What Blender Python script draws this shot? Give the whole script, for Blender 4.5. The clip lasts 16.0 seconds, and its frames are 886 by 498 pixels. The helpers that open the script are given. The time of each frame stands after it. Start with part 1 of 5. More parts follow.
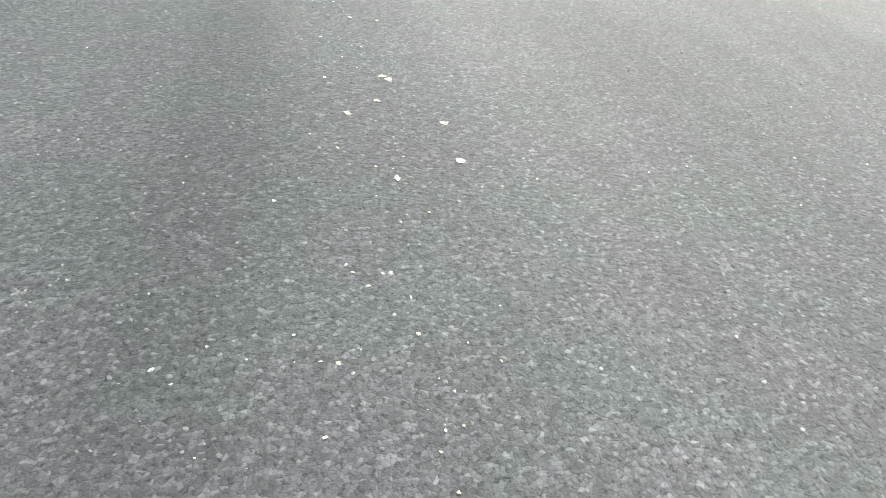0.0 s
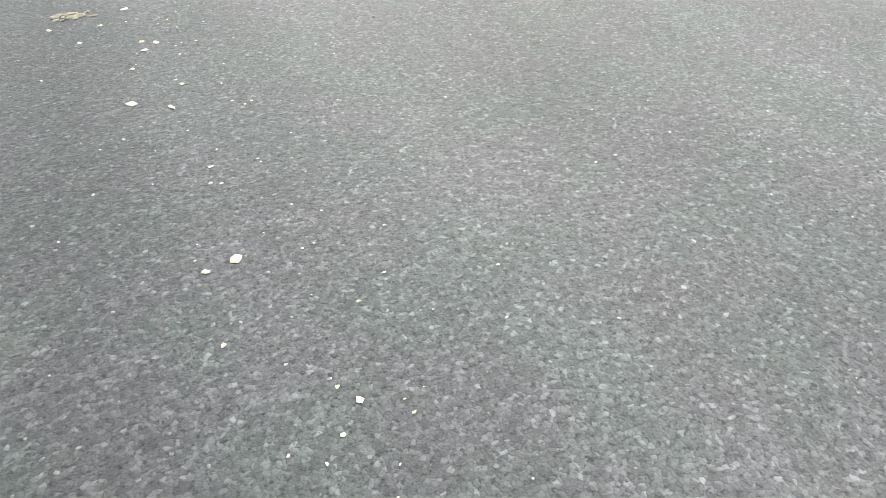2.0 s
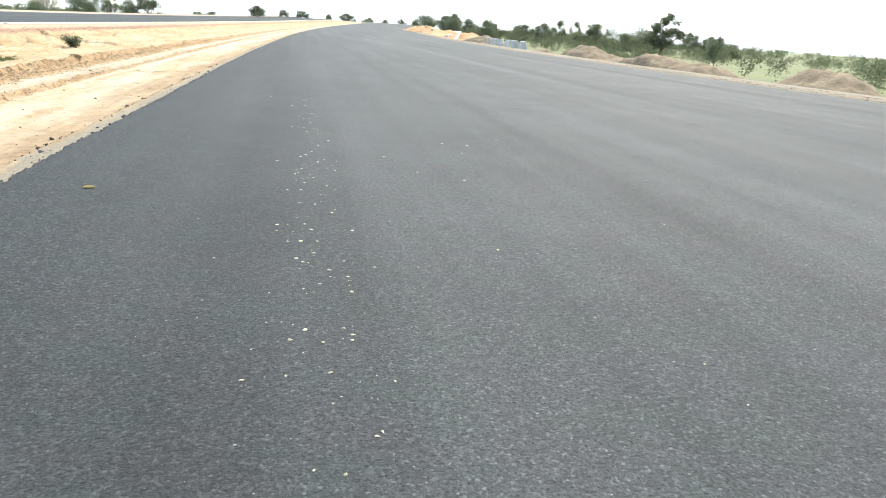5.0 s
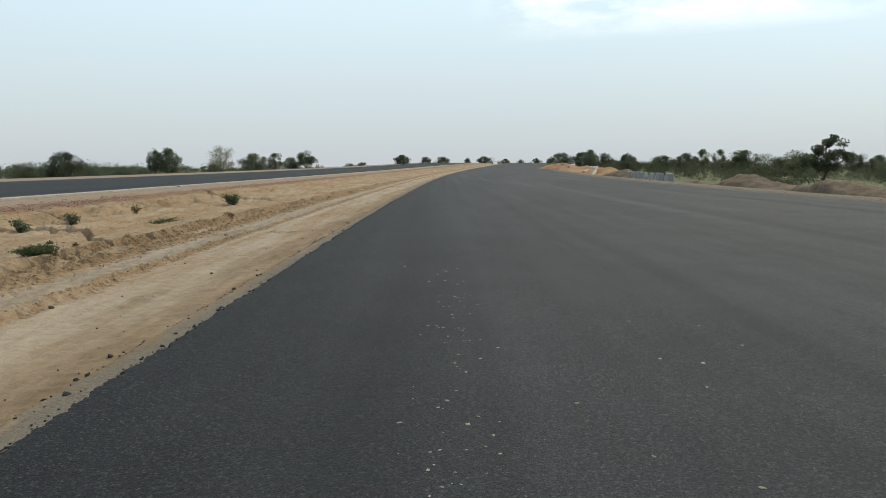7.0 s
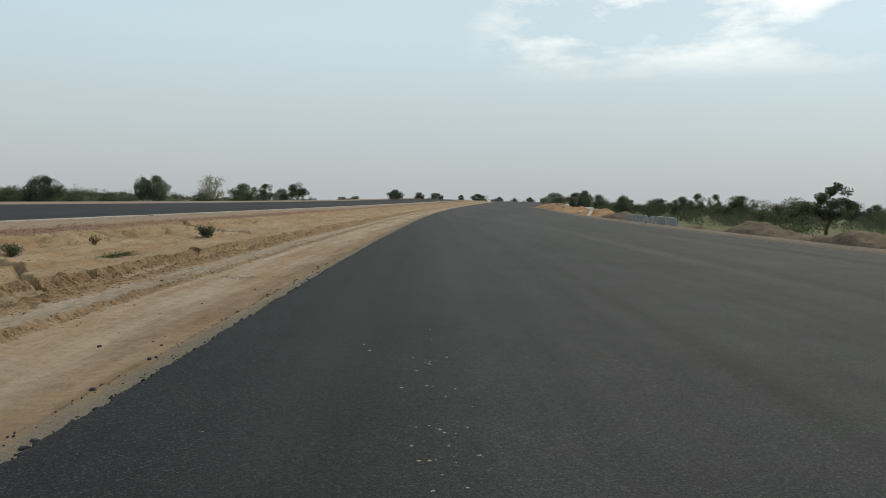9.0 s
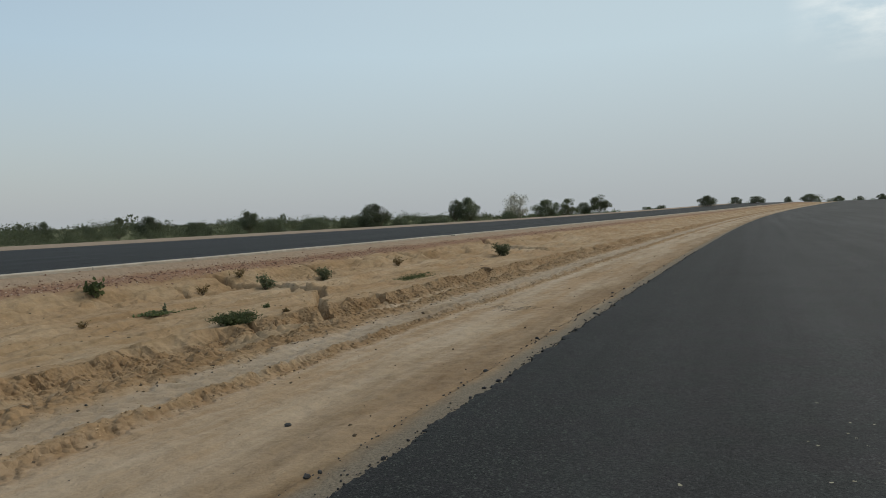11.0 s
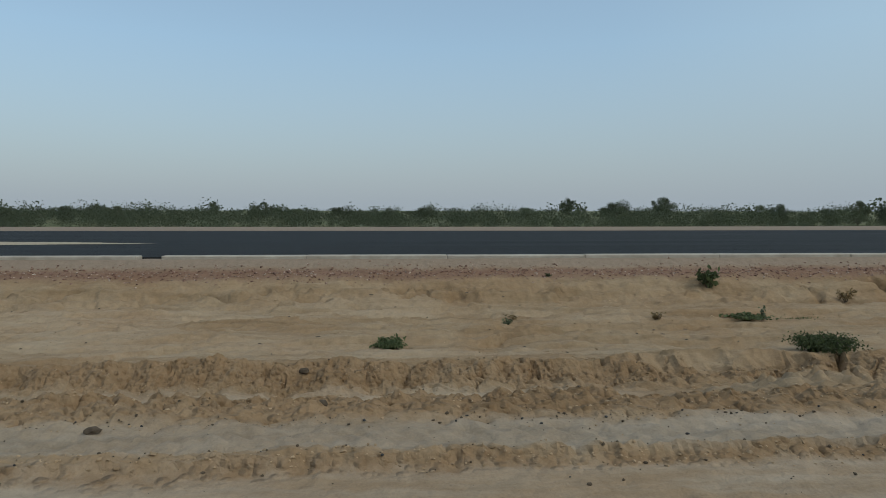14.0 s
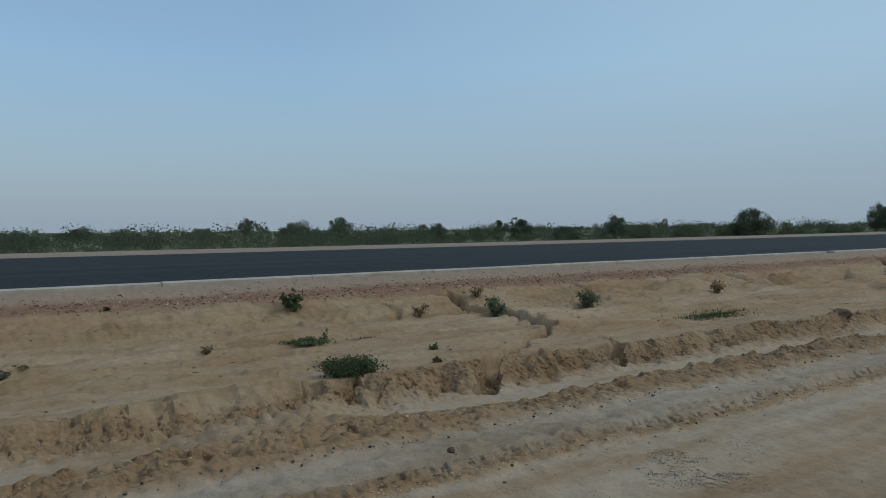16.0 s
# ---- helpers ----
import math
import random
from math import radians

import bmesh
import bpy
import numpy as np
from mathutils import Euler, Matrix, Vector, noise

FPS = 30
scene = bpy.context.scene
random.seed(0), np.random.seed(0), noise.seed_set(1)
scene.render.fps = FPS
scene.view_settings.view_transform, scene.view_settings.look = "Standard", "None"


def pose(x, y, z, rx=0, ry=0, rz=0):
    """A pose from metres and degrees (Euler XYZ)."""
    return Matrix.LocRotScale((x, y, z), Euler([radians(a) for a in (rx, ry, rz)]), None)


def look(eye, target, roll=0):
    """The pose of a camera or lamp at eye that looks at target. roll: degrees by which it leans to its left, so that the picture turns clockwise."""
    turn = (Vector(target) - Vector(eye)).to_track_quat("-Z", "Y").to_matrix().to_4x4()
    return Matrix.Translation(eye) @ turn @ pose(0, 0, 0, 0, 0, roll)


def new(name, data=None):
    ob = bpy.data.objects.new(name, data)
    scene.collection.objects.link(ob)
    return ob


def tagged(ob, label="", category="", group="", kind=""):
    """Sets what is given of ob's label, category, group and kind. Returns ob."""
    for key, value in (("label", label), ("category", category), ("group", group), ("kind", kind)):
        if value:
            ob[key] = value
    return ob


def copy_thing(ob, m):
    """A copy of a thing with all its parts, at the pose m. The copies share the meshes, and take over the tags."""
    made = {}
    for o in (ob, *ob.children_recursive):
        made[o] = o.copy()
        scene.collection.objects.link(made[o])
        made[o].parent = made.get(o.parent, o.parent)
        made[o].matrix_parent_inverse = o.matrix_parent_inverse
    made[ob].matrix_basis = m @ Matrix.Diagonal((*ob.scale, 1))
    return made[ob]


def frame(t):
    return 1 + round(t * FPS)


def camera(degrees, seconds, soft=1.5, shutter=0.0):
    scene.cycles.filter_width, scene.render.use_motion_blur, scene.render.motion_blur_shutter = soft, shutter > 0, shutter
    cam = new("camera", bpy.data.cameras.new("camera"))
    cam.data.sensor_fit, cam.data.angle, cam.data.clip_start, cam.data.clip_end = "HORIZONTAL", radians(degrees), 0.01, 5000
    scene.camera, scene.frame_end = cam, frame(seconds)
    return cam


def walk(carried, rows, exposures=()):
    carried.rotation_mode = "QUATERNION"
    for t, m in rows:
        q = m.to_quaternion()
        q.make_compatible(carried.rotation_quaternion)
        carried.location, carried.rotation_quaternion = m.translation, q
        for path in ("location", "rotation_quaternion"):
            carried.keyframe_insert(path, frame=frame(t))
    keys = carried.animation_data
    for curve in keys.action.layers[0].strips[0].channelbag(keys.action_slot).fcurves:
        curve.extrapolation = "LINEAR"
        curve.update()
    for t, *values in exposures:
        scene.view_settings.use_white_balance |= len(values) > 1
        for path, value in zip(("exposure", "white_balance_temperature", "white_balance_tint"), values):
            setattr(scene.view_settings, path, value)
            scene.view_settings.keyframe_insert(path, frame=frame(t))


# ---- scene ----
# ---------------- camera ----------------
cam = camera(68.9, 16.0, soft=0.7)
PATH = [
    (0, (1.719, -6.718, 0.736), (2.116, -5.141, -0.428), 7.6),
    (0.5, (1.614, -6.224, 0.754), (1.912, -4.62, -0.403), 2.7),
    (1, (1.609, -5.698, 0.777), (2.103, -4.109, -0.332), 1.1),
    (1.5, (1.646, -5.217, 0.79), (2.31, -3.741, -0.385), 2.6),
    (2, (1.693, -4.65, 0.79), (2.384, -3.252, -0.462), 0.5),
    (2.5, (1.778, -4.045, 0.875), (2.572, -2.701, -0.375), 0.8),
    (3, (1.839, -3.358, 1.021), (2.528, -1.924, -0.192), -4.3),
    (3.2, (1.834, -3.09, 1.07), (2.509, -1.64, -0.125), -4.6),
    (5.3, (1.777, -0.882, 0.988), (2.15, 1.0, 0.422), 4.4),
    (5.5, (1.757, -0.641, 1.003), (2.015, 1.267, 0.462), 1.9),
    (6, (1.72, -0.063, 1.052), (1.797, 1.897, 0.66), 1.7),
    (6.5, (1.743, 0.478, 1.088), (1.663, 2.453, 0.781), -0.8),
    (7, (1.791, 1.019, 1.117), (1.786, 3.003, 0.867), -0.2),
    (7.5, (1.844, 1.59, 1.124), (1.89, 3.58, 0.926), 0.5),
    (8, (1.864, 2.132, 1.139), (1.898, 4.122, 0.943), 1.8),
    (8.2, (1.856, 2.361, 1.155), (1.908, 4.353, 0.978), 2.1),
    (10.3, (1.772, 4.989, 1.122), (1.415, 6.953, 1.002), -2.4),
    (10.5, (1.709, 5.245, 1.094), (1.192, 7.17, 0.929), -2.1),
    (11, (1.555, 5.82, 1.094), (0.678, 7.615, 0.997), -1.7),
    (11.5, (1.467, 6.314, 1.124), (0.209, 7.866, 1.033), -3.7),
    (12, (1.408, 6.891, 1.117), (0.003, 8.308, 0.979), -1.5),
    (12.5, (1.353, 7.409, 1.112), (-0.233, 8.619, 0.965), -1.5),
    (13, (1.256, 7.999, 1.121), (-0.501, 8.947, 0.996), -0.1),
    (13.5, (1.183, 8.468, 1.109), (-0.737, 9.01, 0.969), 2.3),
    (14, (1.157, 8.969, 1.116), (-0.836, 9.09, 0.997), 0.1),
    (14.5, (1.03, 9.519, 1.155), (-0.951, 9.254, 1.09), -0.0),
    (15, (0.888, 10.118, 1.135), (-1.111, 10.08, 1.079), -1.1),
    (15.5, (0.785, 10.701, 1.122), (-1.17, 11.115, 1.04), -1.0),
    (16, (0.808, 11.291, 1.142), (-0.916, 12.304, 1.081), -0.5),
]
EXPOSURES = [
    (0.0, 3.54, 6950, 8), (3.2, 3.47, 7000, 9), (5.3, 2.6, 6500, 6), (5.7, 2.2, 6450, 5), (6.2, 1.55, 6450, 5), (7.0, 1.0, 6700, 6),
    (8.2, 0.74, 6850, 6), (10.5, 0.57, 6800, 7), (11.5, 0.46, 6700, 6), (12.5, 0.45, 6500, 4), (14.0, 0.34, 6050, 3), (16.0, 0.2, 5600, 2),
]
walk(cam, [(t, look(eye, target, roll)) for t, eye, target, roll in PATH], EXPOSURES)

# ---------------- sky and sun ----------------
SUN_AZ, SUN_EL = 32.0, 48.0          # degrees right of the road's heading, degrees up; ahead, veiled by thin cloud
world = bpy.data.worlds.new("sky")
scene.world = world
world.use_nodes = True
wn, wl = world.node_tree.nodes, world.node_tree.links
wn.clear()
w_out, w_bg = wn.new("ShaderNodeOutputWorld"), wn.new("ShaderNodeBackground")
sky = wn.new("ShaderNodeTexSky")
sky.sky_type, sky.sun_disc = "NISHITA", False
sky.sun_elevation, sky.sun_rotation = radians(SUN_EL), radians(SUN_AZ)
sky.altitude, sky.air_density, sky.dust_density, sky.ozone_density = 0, 1.2, 0.8, 2.0
w_bg.inputs["Strength"].default_value = 0.1
w_co = wn.new("ShaderNodeTexCoord")
w_map = wn.new("ShaderNodeMapping")
w_map.inputs["Scale"].default_value = (2.2, 2.2, 6.5)
w_noise = wn.new("ShaderNodeTexNoise")
w_noise.inputs["Scale"].default_value, w_noise.inputs["Detail"].default_value, w_noise.inputs["Roughness"].default_value = 1.7, 9, 0.6
w_ramp = wn.new("ShaderNodeValToRGB")
w_ramp.color_ramp.elements[0].position, w_ramp.color_ramp.elements[1].position = 0.42, 0.57
w_sep = wn.new("ShaderNodeSeparateXYZ")
w_high = wn.new("ShaderNodeMapRange")     # thin cloud starts well above the horizon
w_high.inputs["From Min"].default_value, w_high.inputs["From Max"].default_value = 0.18, 0.25
w_ahead = wn.new("ShaderNodeMapRange")    # and lies towards the sun
w_ahead.inputs["From Min"].default_value, w_ahead.inputs["From Max"].default_value = 0.03, 0.14
w_mul, w_mul2 = wn.new("ShaderNodeMath"), wn.new("ShaderNodeMath")
w_mul.operation = w_mul2.operation = "MULTIPLY"
w_cloud = wn.new("ShaderNodeMix")
w_cloud.data_type = "RGBA"
w_cloud.inputs["B"].default_value = (7.2, 7.3, 7.3, 1)
w_haze = wn.new("ShaderNodeMix")
w_haze.data_type = "RGBA"
w_haze.inputs["B"].default_value = (3.62, 4.38, 4.9, 1)
w_rim = wn.new("ShaderNodeMix")          # grey dust close to the horizon
w_rim.data_type = "RGBA"
w_rim.inputs["B"].default_value = (2.8, 3.0, 3.28, 1)
w_low = wn.new("ShaderNodeMapRange")
w_low.inputs["From Min"].default_value, w_low.inputs["From Max"].default_value = 0.24, 0.01
w_low.inputs["To Min"].default_value, w_low.inputs["To Max"].default_value = 0.0, 0.95
wl.new(w_co.outputs["Generated"], w_map.inputs["Vector"])
wl.new(w_map.outputs[0], w_noise.inputs["Vector"])
wl.new(w_noise.outputs["Fac"], w_ramp.inputs[0])
wl.new(w_co.outputs["Generated"], w_sep.inputs[0])
wl.new(w_sep.outputs["Z"], w_high.inputs["Value"])
wl.new(w_sep.outputs["X"], w_ahead.inputs["Value"])
wl.new(w_sep.outputs["Z"], w_low.inputs["Value"])
wl.new(w_ramp.outputs[0], w_mul.inputs[0])
wl.new(w_high.outputs[0], w_mul.inputs[1])
wl.new(w_mul.outputs[0], w_mul2.inputs[0])
wl.new(w_ahead.outputs[0], w_mul2.inputs[1])
w_side = wn.new("ShaderNodeMapRange")     # the haze thickens towards the sun
w_side.inputs["From Min"].default_value, w_side.inputs["From Max"].default_value = 0.3, 1.0
w_side.inputs["To Min"].default_value, w_side.inputs["To Max"].default_value = 0.42, 0.92
wl.new(w_sep.outputs["Y"], w_side.inputs["Value"])
wl.new(w_side.outputs[0], w_haze.inputs["Factor"])
wl.new(w_low.outputs[0], w_rim.inputs["Factor"])
wl.new(w_haze.outputs["Result"], w_rim.inputs["A"])
wl.new(sky.outputs[0], w_haze.inputs["A"])
wl.new(w_rim.outputs["Result"], w_cloud.inputs["A"])
wl.new(w_mul2.outputs[0], w_cloud.inputs["Factor"])
wl.new(w_cloud.outputs["Result"], w_bg.inputs["Color"])
wl.new(w_bg.outputs[0], w_out.inputs[0])

sun = new("sun", bpy.data.lights.new("sun", "SUN"))
sun.data.energy, sun.data.angle, sun.data.color = 0.95, radians(18), (1.0, 0.87, 0.70)
az, el = radians(SUN_AZ), radians(SUN_EL)
toward = Vector((math.sin(az) * math.cos(el), math.cos(az) * math.cos(el), math.sin(el)))
sun.matrix_world = look(toward * 50, (0, 0, 0))


BEND_FROM, BEND_TO = 10.0, 250.0      # where the road's long curve begins and ends

# ---------------- materials ----------------
def nodes_of(name, rough=0.9, spec=0.3):
    m = bpy.data.materials.new(name)
    m.use_nodes = True
    b = m.node_tree.nodes["Principled BSDF"]
    b.inputs["Roughness"].default_value = rough
    b.inputs["Specular IOR Level"].default_value = spec
    return m, m.node_tree.nodes, m.node_tree.links, b


def noise_node(n, l, vec, scale, detail=4, rough=0.55, stretch=None):
    t = n.new("ShaderNodeTexNoise")
    t.inputs["Scale"].default_value, t.inputs["Detail"].default_value, t.inputs["Roughness"].default_value = scale, detail, rough
    if stretch:
        mp = n.new("ShaderNodeMapping")
        mp.inputs["Scale"].default_value = stretch
        l.new(vec, mp.inputs["Vector"])
        vec = mp.outputs[0]
    l.new(vec, t.inputs["Vector"])
    return t.outputs["Fac"]


def ramp(n, l, fac, stops):
    r = n.new("ShaderNodeValToRGB")
    e = r.color_ramp.elements
    while len(e) < len(stops):
        e.new(0.5)
    for item, (p, c) in zip(e, stops):
        item.position, item.color = p, (*c, 1) if len(c) == 3 else c
    l.new(fac, r.inputs[0])
    return r.outputs[0]


def mix(n, l, a, b, fac, mode="MIX"):
    m = n.new("ShaderNodeMix")
    m.data_type, m.blend_type = "RGBA", mode
    for key, v in (("A", a), ("B", b), ("Factor", fac)):
        if isinstance(v, bpy.types.NodeSocket):
            l.new(v, m.inputs[key])
        elif key == "Factor":
            m.inputs[0].default_value = v
        else:
            m.inputs[key].default_value = (*v, 1)
    return m.outputs["Result"]


def bump(n, l, height, strength, dist, below=None):
    b = n.new("ShaderNodeBump")
    b.inputs["Strength"].default_value, b.inputs["Distance"].default_value = strength, dist
    l.new(height, b.inputs["Height"])
    if below:
        l.new(below, b.inputs["Normal"])
    return b.outputs[0]


def place_of(n):
    return n.new("ShaderNodeNewGeometry").outputs["Position"]


GREY = lambda v: (v, v, v)


def asphalt_material(name, tone=0.9):
    m, n, l, b = nodes_of(name, 0.85, 0.14)
    p = place_of(n)
    # crushed stone about a centimetre across, bedded in darker binder
    warp = n.new("ShaderNodeTexNoise")
    warp.inputs["Scale"].default_value, warp.inputs["Detail"].default_value = 60, 2
    l.new(p, warp.inputs["Vector"])
    shift = n.new("ShaderNodeVectorMath")
    shift.operation, shift.inputs[1].default_value = "MULTIPLY_ADD", (0.009, 0.009, 0.009)
    l.new(warp.outputs["Color"], shift.inputs[0])
    l.new(p, shift.inputs[2])
    vor, gap = n.new("ShaderNodeTexVoronoi"), n.new("ShaderNodeTexVoronoi")
    gap.feature = "DISTANCE_TO_EDGE"
    for v in (vor, gap):
        v.inputs["Scale"].default_value = 116
        l.new(shift.outputs[0], v.inputs["Vector"])
    cell = n.new("ShaderNodeSeparateColor")
    l.new(vor.outputs["Color"], cell.inputs[0])
    stone = ramp(n, l, cell.outputs[0], [(0.0, GREY(0.036 * tone)), (0.5, GREY(0.046 * tone)), (0.8, GREY(0.058 * tone)), (0.95, GREY(0.07 * tone)), (1.0, GREY(0.095 * tone))])
    binder = ramp(n, l, gap.outputs["Distance"], [(0.02, GREY(0.76)), (0.2, GREY(1))])
    pits = ramp(n, l, noise_node(n, l, p, 95, 4, 0.68), [(0.37, GREY(0.34)), (0.47, GREY(1))])
    col = mix(n, l, mix(n, l, stone, binder, 0.9, "MULTIPLY"), pits, 0.85, "MULTIPLY")
    # binder closed over the stone in places
    closed = ramp(n, l, noise_node(n, l, p, 21, 5, 0.7), [(0.36, GREY(0.35)), (0.5, GREY(0.0))])
    col = mix(n, l, col, GREY(0.030 * tone), closed)
    streak = ramp(n, l, noise_node(n, l, p, 1.6, 4, 0.55, (1.0, 0.02, 1.0)), [(0.34, GREY(0.8)), (0.66, GREY(1.16))])
    patch = ramp(n, l, noise_node(n, l, p, 0.7, 5, 0.6), [(0.3, GREY(0.84)), (0.7, GREY(1.12))])
    col = mix(n, l, mix(n, l, col, streak, 1.0, "MULTIPLY"), patch, 1.0, "MULTIPLY")
    # tone by lane: the edge strip is darker than the middle
    where = n.new("ShaderNodeSeparateXYZ")
    l.new(p, where.inputs[0])
    lane = n.new("ShaderNodeMapRange")
    lane.inputs["From Min"].default_value, lane.inputs["From Max"].default_value = 0.0, 10.0
    l.new(where.outputs["X"], lane.inputs["Value"])
    col = mix(n, l, col, ramp(n, l, lane.outputs[0], [(0.0, GREY(0.5)), (0.09, GREY(0.6)), (0.2, GREY(0.95)), (0.29, GREY(1.06)), (0.34, GREY(0.98)), (0.5, GREY(1.1))]), 1.0, "MULTIPLY")
    tint = ramp(n, l, noise_node(n, l, p, 3.5, 3, 0.5), [(0.42, (0.93, 1.02, 1.01)), (0.58, (0.99, 0.99, 1.04))])
    col = mix(n, l, col, tint, 1.0, "MULTIPLY")     # bluish bitumen
    # the outer strip is an open, coarser mix
    coarse = mix(n, l, ramp(n, l, lane.outputs[0], [(0.07, GREY(0.7)), (0.16, GREY(0))]), ramp(n, l, cell.outputs[1], [(0.86, GREY(0)), (0.94, GREY(1))]), 1.0, "MULTIPLY")
    col = mix(n, l, col, (0.058, 0.065, 0.058), coarse)
    speck = ramp(n, l, noise_node(n, l, p, 38, 5, 0.78), [(0.32, GREY(0.74)), (0.5, GREY(1.0)), (0.68, GREY(1.3))])
    col = mix(n, l, col, speck, 1.0, "MULTIPLY")
    dust = ramp(n, l, noise_node(n, l, p, 2.3, 7, 0.7, (1.0, 0.35, 1.0)), [(0.58, GREY(0)), (0.8, GREY(0.05))])
    col = mix(n, l, col, (0.23, 0.19, 0.14), dust)
    l.new(col, b.inputs["Base Color"])
    l.new(ramp(n, l, noise_node(n, l, p, 1.0, 4, 0.5, (1.0, 0.04, 1.0)), [(0.3, GREY(0.74)), (0.7, GREY(0.84))]), b.inputs["Roughness"])
    h1 = bump(n, l, binder, 0.45, 0.004)
    l.new(bump(n, l, noise_node(n, l, p, 100, 4, 0.68), 0.6, 0.007, h1), b.inputs["Normal"])
    return m


def aggregate_material():
    m, n, l, b = nodes_of("asphalt_aggregate", 0.7, 0.25)
    p = place_of(n)
    isl = n.new("ShaderNodeNewGeometry").outputs["Random Per Island"]
    col = ramp(n, l, isl, [(0.0, (0.022, 0.022, 0.022)), (0.5, (0.046, 0.046, 0.045)), (0.9, (0.075, 0.075, 0.073)), (1.0, (0.17, 0.166, 0.156))])
    l.new(mix(n, l, col, ramp(n, l, noise_node(n, l, p, 220, 3), [(0.3, GREY(0.7)), (0.7, GREY(1.2))]), 1.0, "MULTIPLY"), b.inputs["Base Color"])
    return m


def earth_material():
    m, n, l, b = nodes_of("sandy_earth", 0.95, 0.15)
    p = place_of(n)
    big = noise_node(n, l, p, 0.55, 6, 0.6)
    col = ramp(n, l, big, [(0.28, (0.288, 0.206, 0.120)), (0.45, (0.338, 0.258, 0.163)), (0.62, (0.368, 0.300, 0.203)), (0.78, (0.338, 0.239, 0.139))])
    sep = n.new("ShaderNodeSeparateXYZ")
    l.new(p, sep.inputs[0])
    zone = n.new("ShaderNodeMapRange")
    zone.inputs["From Min"].default_value, zone.inputs["From Max"].default_value = -14.0, 0.0
    wob = n.new("ShaderNodeMath")
    wob.operation = "MULTIPLY_ADD"
    l.new(noise_node(n, l, p, 1.6, 5, 0.65), wob.inputs[0])
    wob.inputs[1].default_value = 0.3
    along = n.new("ShaderNodeMapRange")
    along.inputs["From Min"].default_value, along.inputs["From Max"].default_value = BEND_FROM, BEND_TO
    along.inputs["To Min"].default_value, along.inputs["To Max"].default_value = 0.0, BEND_TO - BEND_FROM
    l.new(sep.outputs["Y"], along.inputs["Value"])
    square, across = n.new("ShaderNodeMath"), n.new("ShaderNodeMath")
    square.operation, across.operation = "MULTIPLY", "MULTIPLY_ADD"
    l.new(along.outputs[0], square.inputs[0])
    l.new(along.outputs[0], square.inputs[1])
    l.new(square.outputs[0], across.inputs[0])
    across.inputs[1].default_value = -0.0005
    l.new(sep.outputs["X"], across.inputs[2])
    l.new(across.outputs[0], wob.inputs[2])
    l.new(wob.outputs[0], zone.inputs["Value"])
    at = lambda x: 1 + (x + 0.15) / 14.0
    streaks = ramp(n, l, noise_node(n, l, p, 2.0, 6, 0.65, (1.0, 0.22, 1.0)), [(0.3, GREY(0.5)), (0.55, GREY(1))])
    # pale silt in the drain, compacted pale shelf beside the asphalt
    pale = ramp(n, l, zone.outputs[0], [(at(-5.75), GREY(0)), (at(-5.5), GREY(0.6)), (at(-4.3), GREY(0.6)), (at(-3.75), GREY(0.0)), (at(-2.12), GREY(0.0)), (at(-2.02), GREY(0.9)), (at(-1.8), GREY(0.8)), (at(-1.0), GREY(0.55)), (at(-0.35), GREY(0.05))])
    off, far_off, clear = n.new("ShaderNodeMath"), n.new("ShaderNodeMath"), n.new("ShaderNodeMapRange")
    off.operation, far_off.operation = "SUBTRACT", "ABSOLUTE"
    off.inputs[1].default_value = 12.6
    clear.inputs["From Min"].default_value, clear.inputs["From Max"].default_value = 0.9, 1.7
    l.new(sep.outputs["Y"], off.inputs[0])
    l.new(off.outputs[0], far_off.inputs[0])
    l.new(far_off.outputs[0], clear.inputs["Value"])
    shelf_too = ramp(n, l, zone.outputs[0], [(at(-3.0), GREY(0)), (at(-2.6), GREY(1))])
    free = n.new("ShaderNodeMath")
    free.operation = "MAXIMUM"
    l.new(clear.outputs[0], free.inputs[0])
    l.new(shelf_too, free.inputs[1])
    pale = mix(n, l, pale, free.outputs[0], 1.0, "MULTIPLY")
    col = mix(n, l, col, (0.45, 0.405, 0.325), mix(n, l, pale, streaks, 1.0, "MULTIPLY"))
    worn = ramp(n, l, noise_node(n, l, p, 1.3, 6, 0.65, (1.0, 0.14, 1.0)), [(0.47, GREY(0)), (0.58, GREY(0.75))])
    shelf = ramp(n, l, zone.outputs[0], [(at(-2.05), GREY(0)), (at(-1.9), GREY(1)), (at(-0.36), GREY(1)), (at(-0.27), GREY(0))])
    col = mix(n, l, col, (0.33, 0.245, 0.15), mix(n, l, worn, shelf, 1.0, "MULTIPLY"))
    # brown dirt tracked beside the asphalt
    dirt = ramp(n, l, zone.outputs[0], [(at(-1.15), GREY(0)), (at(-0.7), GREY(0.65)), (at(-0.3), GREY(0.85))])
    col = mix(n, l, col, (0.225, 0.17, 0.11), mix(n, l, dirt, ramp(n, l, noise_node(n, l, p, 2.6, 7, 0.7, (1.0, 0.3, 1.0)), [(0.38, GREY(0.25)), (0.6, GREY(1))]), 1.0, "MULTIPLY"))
    # fresh soil where bank and berm have broken
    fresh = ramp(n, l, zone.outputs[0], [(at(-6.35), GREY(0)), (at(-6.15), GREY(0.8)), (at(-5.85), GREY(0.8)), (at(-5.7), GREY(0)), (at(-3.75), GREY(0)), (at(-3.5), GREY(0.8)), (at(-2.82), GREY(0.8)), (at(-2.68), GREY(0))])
    # the step wanders along the road; its brown strip holds broken soil and shade
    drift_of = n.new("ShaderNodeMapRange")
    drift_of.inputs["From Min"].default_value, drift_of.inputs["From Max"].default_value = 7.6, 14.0
